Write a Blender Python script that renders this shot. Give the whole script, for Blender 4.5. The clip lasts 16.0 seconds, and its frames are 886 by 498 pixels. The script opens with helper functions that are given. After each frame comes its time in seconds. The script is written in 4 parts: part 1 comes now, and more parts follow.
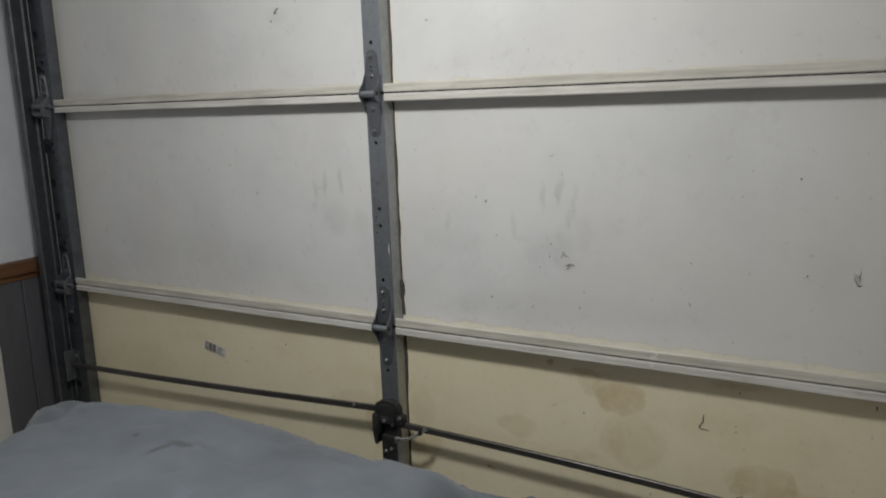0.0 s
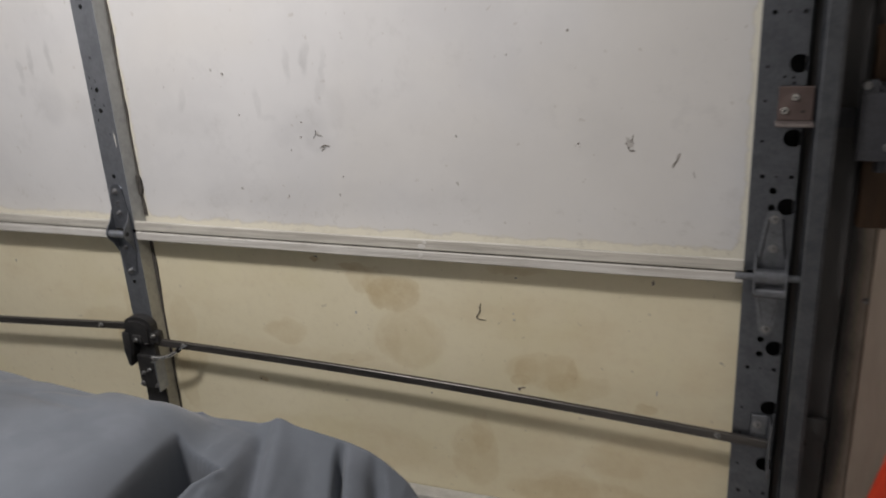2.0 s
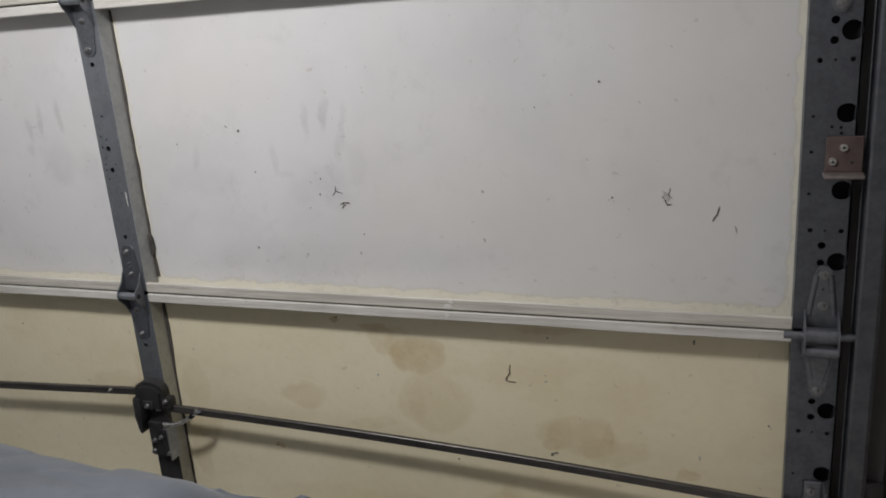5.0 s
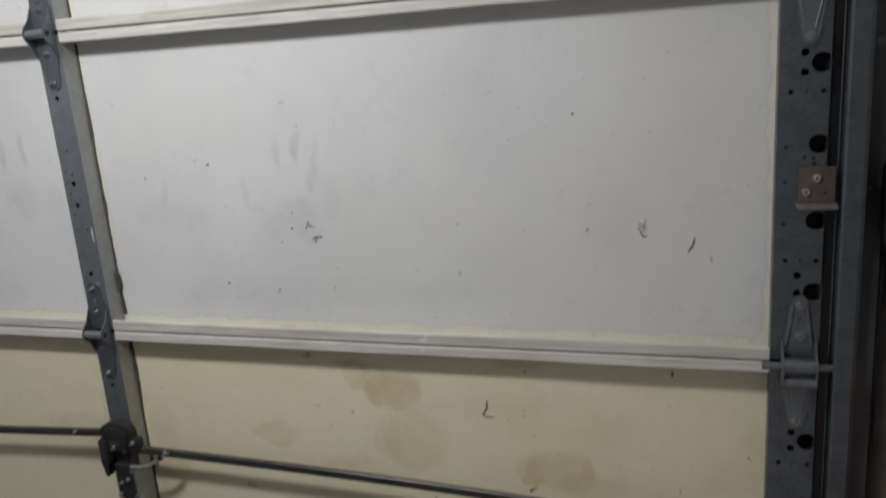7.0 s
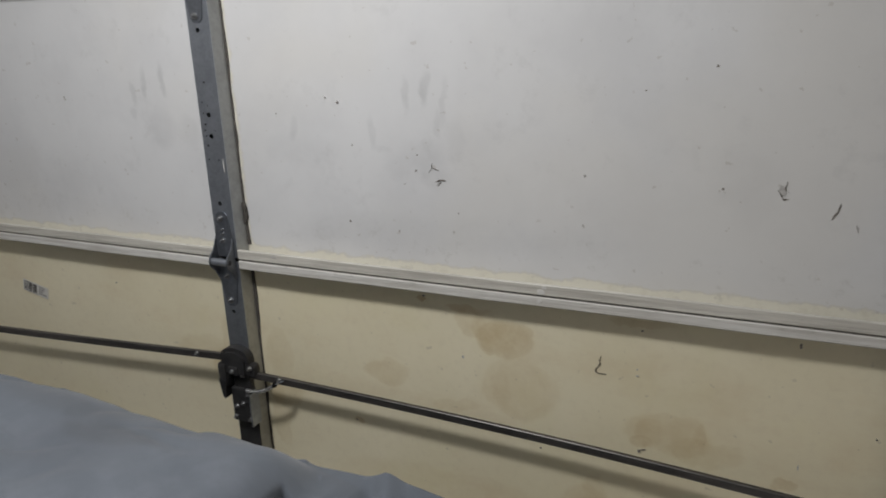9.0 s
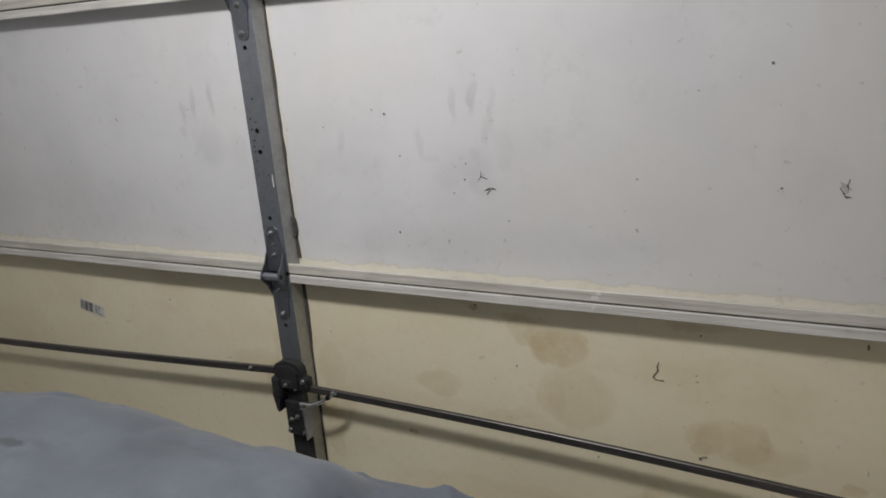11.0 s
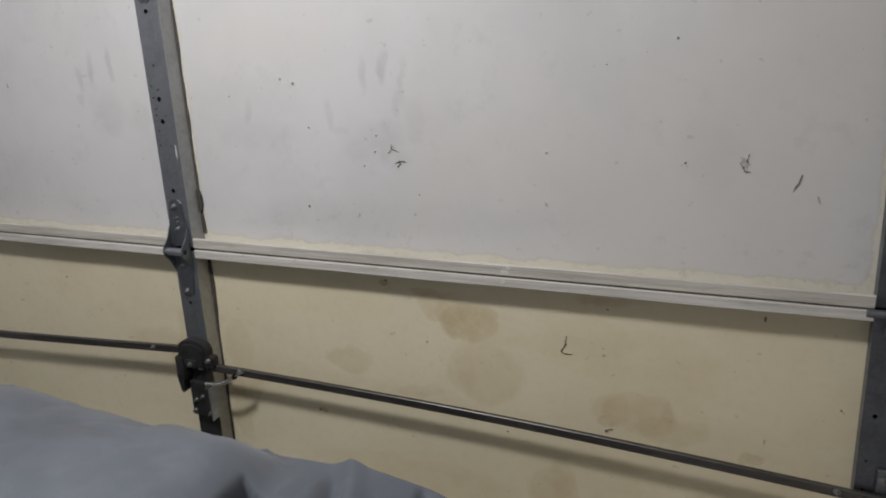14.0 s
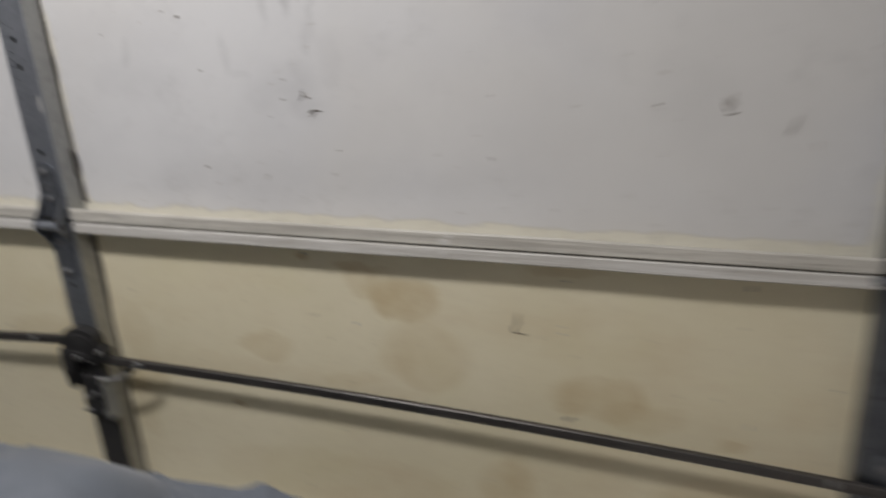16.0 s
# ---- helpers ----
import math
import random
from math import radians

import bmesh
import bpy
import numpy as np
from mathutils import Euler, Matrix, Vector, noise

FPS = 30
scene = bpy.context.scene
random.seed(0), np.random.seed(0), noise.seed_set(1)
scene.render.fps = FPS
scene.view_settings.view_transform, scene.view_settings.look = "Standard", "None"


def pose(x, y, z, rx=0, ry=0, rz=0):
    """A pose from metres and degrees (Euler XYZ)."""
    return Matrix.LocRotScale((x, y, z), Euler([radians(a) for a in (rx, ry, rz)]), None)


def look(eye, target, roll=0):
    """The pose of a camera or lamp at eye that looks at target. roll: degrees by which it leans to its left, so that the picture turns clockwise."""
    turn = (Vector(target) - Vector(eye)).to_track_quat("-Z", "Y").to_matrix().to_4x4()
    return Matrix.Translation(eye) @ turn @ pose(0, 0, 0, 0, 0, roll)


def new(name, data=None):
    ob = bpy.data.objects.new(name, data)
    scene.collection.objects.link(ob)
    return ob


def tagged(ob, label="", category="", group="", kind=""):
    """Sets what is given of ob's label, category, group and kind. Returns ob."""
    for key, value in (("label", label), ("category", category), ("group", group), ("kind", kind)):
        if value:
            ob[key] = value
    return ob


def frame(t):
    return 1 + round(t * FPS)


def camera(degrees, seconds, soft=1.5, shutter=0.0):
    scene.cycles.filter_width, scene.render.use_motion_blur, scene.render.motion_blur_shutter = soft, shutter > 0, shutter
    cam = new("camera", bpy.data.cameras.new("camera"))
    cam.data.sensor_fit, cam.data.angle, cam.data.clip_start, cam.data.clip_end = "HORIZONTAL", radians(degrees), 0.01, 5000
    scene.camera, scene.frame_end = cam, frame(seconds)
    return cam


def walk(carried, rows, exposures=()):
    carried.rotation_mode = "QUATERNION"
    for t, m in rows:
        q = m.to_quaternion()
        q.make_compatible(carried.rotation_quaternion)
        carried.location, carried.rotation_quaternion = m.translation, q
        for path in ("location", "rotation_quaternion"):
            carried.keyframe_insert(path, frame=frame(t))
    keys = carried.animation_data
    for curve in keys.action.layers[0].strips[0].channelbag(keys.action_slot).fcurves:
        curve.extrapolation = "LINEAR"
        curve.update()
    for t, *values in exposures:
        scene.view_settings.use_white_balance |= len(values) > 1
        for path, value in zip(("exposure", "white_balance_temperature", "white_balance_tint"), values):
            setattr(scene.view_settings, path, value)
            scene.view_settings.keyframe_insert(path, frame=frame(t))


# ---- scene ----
cam = camera(57.4, 16.0, soft=1.8, shutter=1.0)
PATH = [
    (0, (1.062, -1.493, 1.057), (0.052, 0.192, 0.684), -2.2),
    (0.5, (1.049, -1.496, 1.02), (0.073, 0.21, 0.651), -1.6),
    (0.8, (0.992, -1.512, 1.047), (0.241, 0.296, 0.635), -2.0),
    (1, (0.98, -1.482, 1.051), (0.434, 0.373, 0.54), -2.4),
    (1.1, (0.993, -1.457, 1.046), (0.499, 0.391, 0.463), -2.0),
    (1.3, (1.013, -1.439, 1.044), (0.613, 0.428, 0.449), -1.4),
    (1.5, (1.057, -1.384, 1.029), (0.608, 0.455, 0.385), -1.6),
    (1.6, (1.063, -1.359, 1.037), (0.611, 0.468, 0.361), -2.2),
    (2, (1.131, -1.212, 0.997), (0.464, 0.552, 0.33), -3.4),
    (2.1, (1.124, -1.194, 0.991), (0.448, 0.565, 0.324), -3.1),
    (2.5, (1.11, -1.186, 1.005), (0.271, 0.534, 0.425), -3.9),
    (3, (1.084, -1.194, 1.029), (0.291, 0.545, 0.439), -4.1),
    (3.5, (1.075, -1.19, 1.008), (0.36, 0.584, 0.422), -2.5),
    (4, (1.084, -1.178, 1.008), (0.39, 0.606, 0.43), -2.8),
    (6.5, (1.048, -1.155, 1.008), (0.38, 0.649, 0.46), -6.2),
    (7, (1.061, -1.148, 1.012), (0.45, 0.688, 0.505), -4.4),
    (7.5, (1.069, -1.143, 1.013), (0.392, 0.69, 0.586), -4.2),
    (7.9, (1.053, -1.127, 1.024), (0.389, 0.685, 0.5), -3.7),
    (8, (1.071, -1.115, 1.028), (0.335, 0.65, 0.443), -4.0),
    (8.2, (1.036, -1.127, 1.021), (0.257, 0.608, 0.401), -3.5),
    (8.5, (1.024, -1.154, 1.0), (0.214, 0.571, 0.395), -2.4),
    (11, (1.002, -1.158, 0.997), (0.083, 0.525, 0.428), -4.9),
    (11.5, (1.002, -1.158, 0.983), (0.107, 0.556, 0.471), -3.7),
    (12, (1.01, -1.161, 0.984), (0.144, 0.55, 0.418), -3.0),
    (12.5, (1.008, -1.153, 0.989), (0.193, 0.564, 0.368), -3.6),
    (13, (1.01, -1.143, 0.973), (0.233, 0.59, 0.345), -2.7),
    (13.5, (1.007, -1.141, 0.97), (0.247, 0.604, 0.357), -2.9),
    (14, (1.014, -1.141, 0.968), (0.271, 0.613, 0.359), -2.9),
    (14.5, (1.021, -1.138, 0.965), (0.28, 0.634, 0.408), -3.4),
    (15, (0.969, -1.136, 0.968), (0.283, 0.672, 0.458), -2.1),
    (15.3, (0.936, -1.126, 0.987), (0.418, 0.672, 0.282), -2.3),
    (15.5, (0.914, -1.121, 0.94), (0.503, 0.692, 0.206), 0.5),
    (15.6, (0.926, -1.092, 0.948), (0.532, 0.717, 0.191), 1.2),
    (15.8, (0.945, -1.031, 0.934), (0.495, 0.776, 0.204), 0.3),
    (15.9, (0.951, -0.991, 0.928), (0.444, 0.801, 0.199), -1.0),
    (16, (0.955, -0.937, 0.925), (0.349, 0.82, 0.185), -3.4),
]
walk(cam, [(t, look(eye, target, roll)) for t, eye, target, roll in PATH],
     [(0.0, -0.35, 6700, 8), (0.7, -0.34, 6700, 9), (1.1, -0.30, 6740, 11), (1.5, -0.05, 6800, 13), (2.0, 0.05, 6850, 14), (3.0, -0.07, 6700, 12), (4.2, -0.06, 6680, 12), (6.3, -0.12, 6560, 11),
      (8.0, -0.13, 6480, 9), (8.7, -0.12, 6550, 10), (11.0, -0.08, 6620, 12), (12.5, -0.09, 6640, 13), (14.5, -0.09, 6640, 12), (15.5, -0.08, 6600, 11), (16.0, -0.04, 6700, 13)])

# ---------------------------------------------------------------- light
world = bpy.data.worlds.new("world")
world.use_nodes = True
world.node_tree.nodes["Background"].inputs[0].default_value = (0.5, 0.55, 0.6, 1)
world.node_tree.nodes["Background"].inputs[1].default_value = 0.02
scene.world = world
scene.view_settings.exposure = 0.0


# hanging work lamp before the door, above the view: the bulb's own glow
bulb = bpy.data.lights.new("hanging_bulb", "POINT")
bulb.energy, bulb.color, bulb.shadow_soft_size = 17.8, (0.97, 0.985, 1.0), 0.075
new("hanging_bulb", bulb).location = (0.20, -0.82, 1.60)
# added fill lamp at the bulb, aimed down to brighten the lower door
low_fill = bpy.data.lights.new("lower_door_fill", "AREA")
low_fill.shape, low_fill.size, low_fill.energy, low_fill.color = "DISK", 0.15, 8.1, (0.97, 0.985, 1.0)
new("lower_door_fill", low_fill).matrix_world = look((0.20, -0.82, 1.60), (0.24, -0.44, 0.0))

# ---------------------------------------------------------------- materials


class Nodes:
    """Short way to write a node material."""

    def __init__(self, name):
        self.mat = bpy.data.materials.new(name)
        self.mat.use_nodes = True
        self.tree = self.mat.node_tree
        self.bsdf = self.tree.nodes["Principled BSDF"]
        self.coord = self.tree.nodes.new("ShaderNodeTexCoord").outputs["Object"]
        self.split = None

    def node(self, kind, **props):
        n = self.tree.nodes.new(kind)
        for k, v in props.items():
            setattr(n, k, v)
        return n

    def put(self, value, socket):
        if isinstance(value, bpy.types.NodeSocket):
            self.tree.links.new(value, socket)
        elif isinstance(value, (tuple, list)):
            socket.default_value = (*value, 1.0) if len(value) == 3 and len(socket.default_value) == 4 else value
        else:
            socket.default_value = value

    def math(self, op, a, b=0.0, clamp=False):
        n = self.node("ShaderNodeMath", operation=op, use_clamp=clamp)
        self.put(a, n.inputs[0])
        self.put(b, n.inputs[1])
        return n.outputs[0]

    def xyz(self, source=None):
        n = self.node("ShaderNodeSeparateXYZ")
        self.put(source or self.coord, n.inputs[0])
        return n.outputs

    def noise(self, scale, detail=3.0, rough=0.55, stretch=(1, 1, 1), out=0):
        m = self.node("ShaderNodeMapping")
        self.put(self.coord, m.inputs[0])
        m.inputs["Scale"].default_value = stretch
        n = self.node("ShaderNodeTexNoise")
        self.put(m.outputs[0], n.inputs["Vector"])
        n.inputs["Scale"].default_value, n.inputs["Detail"].default_value = scale, detail
        n.inputs["Roughness"].default_value = rough
        return n.outputs[out]

    def ramp(self, value, lo, hi, a=0.0, b=1.0):
        n = self.node("ShaderNodeMapRange", interpolation_type="SMOOTHSTEP")
        for i, v in enumerate((value, lo, hi, a, b)):
            self.put(v, n.inputs[i])
        return n.outputs[0]

    def mix(self, fac, a, b):
        n = self.node("ShaderNodeMix", data_type="RGBA")
        self.put(fac, n.inputs[0])
        self.put(a, n.inputs[6])
        self.put(b, n.inputs[7])
        return n.outputs[2]

    def bump(self, height, strength=0.2, distance=0.001):
        n = self.node("ShaderNodeBump")
        self.put(height, n.inputs["Height"])
        n.inputs["Strength"].default_value, n.inputs["Distance"].default_value = strength, distance
        self.put(n.outputs[0], self.bsdf.inputs["Normal"])

    def finish(self, colour, rough=0.6, metal=0.0):
        self.put(colour, self.bsdf.inputs["Base Color"])
        self.put(rough, self.bsdf.inputs["Roughness"])
        self.put(metal, self.bsdf.inputs["Metallic"])
        return self.mat


def surface(name, a, b, scale=20.0, rough=(0.5, 0.7), metal=0.0, bump=0.15, stretch=(1, 1, 1), grain=6.0):
    """Two tones mixed by coarse and fine noise, with fine relief."""
    n = Nodes(name)
    coarse = n.noise(scale, 4.0, 0.6, stretch)
    fine = n.noise(scale * grain, 3.0, 0.6, stretch)
    both = n.math("ADD", n.math("MULTIPLY", coarse, 0.65), n.math("MULTIPLY", fine, 0.35))
    f = n.ramp(both, 0.35, 0.65)
    n.bump(fine, bump, 0.001)
    return n.finish(n.mix(f, a, b), n.ramp(both, 0.3, 0.7, *rough), metal)


MID = 0.006
PITCH = 0.5335
SKIN = 0.036
CREAM = (0.85, 0.775, 0.575)
PALE_CREAM = (0.75, 0.72, 0.62)
WHITE = (0.695, 0.69, 0.687)
DIRT = (0.30, 0.25, 0.19)


def blob(n, x, z, cx, cz, rx, rz, edge=0.25):
    """A soft oval patch."""
    dx = n.math("DIVIDE", n.math("SUBTRACT", x, cx), rx)
    dz = n.math("DIVIDE", n.math("SUBTRACT", z, cz), rz)
    d = n.math("SQRT", n.math("ADD", n.math("MULTIPLY", dx, dx), n.math("MULTIPLY", dz, dz)))
    return n.ramp(d, 1.0 + edge, 1.0 - edge)


def section_paint(name, white, patches, tint, edge_width=0.22, ring=0.8):
    """Sheet steel: cream factory paint, on some sections rolled over in white up to a ragged edge; patches are stains or smudges."""
    n = Nodes(name)
    x0, _, z0 = n.xyz()
    wob = n.math("MULTIPLY", n.math("SUBTRACT", n.noise(38, 4.0), 0.5), 0.016)
    wob2 = n.math("MULTIPLY", n.math("SUBTRACT", n.noise(11, 4.0), 0.5), 0.05)
    x = n.math("ADD", x0, n.math("ADD", wob, wob2))
    z = n.math("ADD", z0, n.math("ADD", wob, wob2))
    big = n.noise(2.2, 4.0, 0.6)
    fine = n.noise(60, 4.0, 0.65)
    cream = n.mix(n.ramp(big, 0.3, 0.7), CREAM, (CREAM[0] * 0.93, CREAM[1] * 0.92, CREAM[2] * 0.88))
    cream = n.mix(n.math("MULTIPLY", n.ramp(fine, 0.45, 0.75), 0.12), cream, (0.56, 0.47, 0.34))
    cream = n.mix(n.math("MULTIPLY", n.ramp(n.noise(9, 5.0, 0.7, (0.45, 1, 1)), 0.46, 0.70), 0.26), cream, (0.66, 0.52, 0.33))
    cream = n.mix(n.math("MULTIPLY", n.ramp(n.noise(5.5, 4.0, 0.6), 0.52, 0.72), 0.22), cream, (0.78, 0.72, 0.45))
    colour = cream
    if white:
        u = n.math("SUBTRACT", n.math("ABSOLUTE", n.math("SUBTRACT", x0, MID)), 0.585)
        u = n.math("MAXIMUM", n.math("SUBTRACT", n.math("ABSOLUTE", u), 0.5525 - 0.02), 0.0)
        w = n.math("MAXIMUM", n.math("SUBTRACT", 0.022 + 0.02, z0), 0.0)
        d = n.math("SQRT", n.math("ADD", n.math("MULTIPLY", u, u), n.math("MULTIPLY", w, w)))
        rag = n.math("MULTIPLY", n.math("SUBTRACT", n.noise(30, 6.0, 0.62), 0.5), 0.030)
        paint = n.ramp(n.math("ADD", d, rag), 0.0245, 0.0170)
        cloud = n.noise(4.5, 5.0, 0.65)
        tone = n.mix(n.ramp(cloud, 0.35, 0.7), WHITE, (0.64, 0.635, 0.635))
        tone = n.mix(n.math("MULTIPLY", n.ramp(n.noise(1.7, 3.0, 0.6), 0.42, 0.66), 0.5), tone, (0.70, 0.675, 0.63))
        scuff = n.math("MULTIPLY", n.ramp(n.noise(16, 5.0, 0.7), 0.55, 0.75), 0.20)
        tone = n.mix(scuff, tone, (0.42, 0.41, 0.40))
        grubby = n.mix(n.math("MULTIPLY", n.ramp(n.noise(28, 5.0, 0.7), 0.5, 0.72), 0.3), PALE_CREAM, (0.50, 0.46, 0.36))
        colour = n.mix(paint, grubby, tone)
        edge = n.math("MULTIPLY", n.math("MULTIPLY", paint, n.math("SUBTRACT", 1.0, paint)), 1.5)
        colour = n.mix(edge, colour, (0.55, 0.52, 0.46))
        low = n.math("MULTIPLY", n.ramp(z0, 0.11, 0.03), n.ramp(n.noise(34, 5.0, 0.75), 0.56, 0.70))
        colour = n.mix(n.math("MULTIPLY", low, 0.34), colour, (0.40, 0.38, 0.34))
    for cx, cz, rx, rz, strength in patches:
        halo = blob(n, x, z, cx, cz, rx, rz, 0.13)
        halo = n.math("MULTIPLY", n.math("MULTIPLY", halo, n.math("SUBTRACT", 1.0, halo)), ring * abs(strength))
        colour = n.mix(halo, colour, tint)
        m = n.math("MULTIPLY", blob(n, x, z, cx, cz, rx, rz, edge_width), abs(strength))
        m = n.math("MULTIPLY", m, n.ramp(n.noise(22, 5.0, 0.7), 0.3, 0.7, 0.5, 1.05))
        colour = n.mix(m, colour, tint if strength > 0 else CREAM)
    speck = n.ramp(n.noise(75, 2.0, 0.5), 0.71, 0.76)
    colour = n.mix(n.math("MULTIPLY", speck, 0.26), colour, DIRT)
    n.bump(n.math("ADD", n.math("MULTIPLY", n.noise(5, 3.0), 3.0), n.math("MULTIPLY", fine, 0.25)), 0.35, 0.0012)
    return n.finish(colour, n.ramp(n.noise(12, 4.0), 0.3, 0.7, 0.42, 0.6))


STAINS = (
    (0.553, 0.429, 0.046, 0.034, 0.55), (0.492, 0.455, 0.030, 0.026, 0.34), (0.525, 0.450, 0.030, 0.022, 0.20),
    (0.581, 0.342, 0.066, 0.052, 0.30), (0.588, 0.344, 0.050, 0.040, -0.14), (0.549, 0.338, 0.020, 0.030, 0.12), (0.319, 0.332, 0.042, 0.024, 0.30),
    (0.835, 0.305, 0.066, 0.034, 0.36), (0.803, 0.302, 0.020, 0.026, 0.22), (0.790, 0.283, 0.016, 0.010, 0.40), (0.895, 0.285, 0.055, 0.022, 0.24), (0.885, 0.310, 0.012, 0.020, 0.26),
    (1.009, 0.252, 0.018, 0.010, 0.44), (0.487, 0.478, 0.040, 0.007, 0.40), (-0.120, 0.300, 0.070, 0.040, 0.20), (0.075, 0.330, 0.03, 0.05, 0.20),
    (0.700, 0.110, 0.045, 0.065, 0.36), (0.715, 0.160, 0.020, 0.040, 0.25), (0.960, 0.140, 0.060, 0.030, 0.20), (0.250, 0.215, 0.012, 0.006, 0.62), (0.460, 0.290, 0.040, 0.012, 0.22),
    (0.790, 0.495, 0.05, 0.008, 0.34), (0.405, 0.494, 0.008, 0.006, 0.75), (0.86, 0.395, 0.10, 0.05, 0.10),
    (-0.065, 0.262, 0.035, 0.055, 0.42), (-0.05, 0.345, 0.02, 0.05, 0.25), (0.085, 0.248, 0.040, 0.028, 0.35), (0.065, 0.19, 0.02, 0.07, 0.25),
    (1.05, 0.13, 0.12, 0.08, 0.22), (0.93, 0.060, 0.16, 0.030, 0.34), (0.88, 0.075, 0.05, 0.030, 0.22), (0.42, 0.10, 0.20, 0.05, 0.15),
)
SMUDGES = (
    (0.391, 0.311, 0.007, 0.025, 0.30), (0.429, 0.323, 0.008, 0.021, 0.32), (0.461, 0.304, 0.006, 0.030, 0.18), (0.451, 0.268, 0.006, 0.022, 0.14),
    (0.326, 0.250, 0.008, 0.026, 0.20), (0.345, 0.222, 0.014, 0.008, 0.14), (0.161, 0.250, 0.008, 0.016, 0.20), (0.425, 0.215, 0.036, 0.022, 0.14),
    (0.375, 0.190, 0.030, 0.020, 0.10), (0.440, 0.180, 0.030, 0.016, 0.12),
    (-0.182, 0.327, 0.007, 0.024, 0.28), (-0.131, 0.331, 0.007, 0.032, 0.26), (-0.213, 0.305, 0.007, 0.024, 0.22), (-0.222, 0.262, 0.008, 0.012, 0.16),
    (-0.150, 0.240, 0.030, 0.035, 0.14), (-0.085, 0.235, 0.022, 0.030, 0.14), (0.480, 0.240, 0.014, 0.03, 0.10), (0.17, 0.21, 0.07, 0.03, 0.10),
    (0.93, 0.19, 0.05, 0.05, 0.08), (0.40, 0.075, 0.3, 0.03, 0.08), (-0.55, 0.14, 0.2, 0.05, 0.07),
)
mat_section_low = section_paint("cream_sheet_steel", False, STAINS, (0.54, 0.395, 0.19))
mat_section_mid = section_paint("white_sheet_steel", True, SMUDGES, (0.27, 0.27, 0.27), 0.5, 0.0)
mat_section_top = section_paint("white_sheet_steel_plain", True, ((-0.30, 0.19, 0.03, 0.02, 0.12),), (0.27, 0.27, 0.27), 0.5, 0.0)



def rail_paint(name, a, b):
    """Old brushed paint: long streaks, grubby patches and scuffs down to a darker coat."""
    n = Nodes(name)
    streak = n.noise(30, 5.0, 0.7, (0.12, 1, 4.0))
    patch = n.noise(7, 5.0, 0.65, (0.5, 1, 1))
    fine = n.noise(160, 3.0, 0.6, (0.25, 1, 1))
    c = n.mix(n.ramp(streak, 0.36, 0.62), b, a)
    c = n.mix(n.math("MULTIPLY", n.ramp(patch, 0.48, 0.70), 0.38), c, (0.40, 0.37, 0.32))
    c = n.mix(n.math("MULTIPLY", n.ramp(fine, 0.60, 0.74), 0.35), c, (0.30, 0.28, 0.25))
    n.bump(n.math("ADD", n.math("MULTIPLY", streak, 2.0), fine), 0.5, 0.0012)
    return n.finish(c, n.ramp(patch, 0.3, 0.7, 0.45, 0.65))


mat_rail = rail_paint("white_rail_paint", (0.70, 0.68, 0.64), (0.54, 0.515, 0.47))
mat_rail_low = rail_paint("grubby_rail_paint", (0.64, 0.61, 0.545), (0.46, 0.435, 0.385))
mat_galv = surface("galvanised_steel", (0.43, 0.452, 0.49), (0.33, 0.35, 0.382), 25, (0.36, 0.5), 0.92, 0.08)
# track: galvanised steel again, with the dim light beside the door in its colour
mat_track_dim = surface("dimmed_track_steel", (0.122, 0.130, 0.144), (0.087, 0.093, 0.103), 22, (0.40, 0.55), 0.65, 0.12)
# a darker tone than mat_galv, shared by hinges, stems and bar guides
mat_hinge = surface("dark_hinge_steel", (0.245, 0.258, 0.282), (0.175, 0.185, 0.203), 30, (0.38, 0.55), 0.9, 0.12)
# end stiles: mat_galv darkened for weaker light and dark reflections at the ends
mat_stile_dim = surface("dimmed_stile_steel", (0.178, 0.191, 0.214), (0.135, 0.145, 0.163), 25, (0.38, 0.52), 0.92, 0.08)
mat_web = surface("painted_web", (0.44, 0.43, 0.38), (0.33, 0.32, 0.28), 16, (0.5, 0.65), 0.15, 0.15)
mat_grey_web = surface("grey_painted_web", (0.40, 0.405, 0.395), (0.32, 0.325, 0.315), 16, (0.5, 0.65), 0.3, 0.15)
mat_bolt = surface("zinc_bolt", (0.42, 0.42, 0.42), (0.26, 0.26, 0.26), 90, (0.28, 0.45), 0.9, 0.1)
# near-black colour standing in for the shade inside holes and recesses
mat_hole_shade = surface("painted_hole_shade", (0.02, 0.02, 0.021), (0.03, 0.03, 0.03), 20, (0.8, 0.9))
mat_black = surface("black_iron", (0.022, 0.022, 0.024), (0.045, 0.043, 0.042), 45, (0.5, 0.7), 0.3, 0.35)
mat_bar = surface("dark_steel_bar", (0.085, 0.080, 0.077), (0.135, 0.125, 0.118), 40, (0.35, 0.5), 0.7, 0.2, (0.15, 1, 1))
mat_chrome = surface("polished_steel", (0.78, 0.77, 0.74), (0.66, 0.655, 0.63), 40, (0.2, 0.32), 0.9, 0.05)
mat_brown = surface("brown_angle_iron", (0.115, 0.082, 0.075), (0.155, 0.115, 0.105), 50, (0.45, 0.6), 0.35, 0.2)
# the angle iron's brown made paler: light on the flange's top as colour
mat_lit_flange = surface("lit_flange_brown", (0.27, 0.235, 0.225), (0.19, 0.16, 0.15), 50, (0.4, 0.55), 0.4, 0.2)
mat_grime = surface("dark_sealant", (0.05, 0.045, 0.04), (0.09, 0.08, 0.07), 60, (0.7, 0.9), 0.0, 0.3)
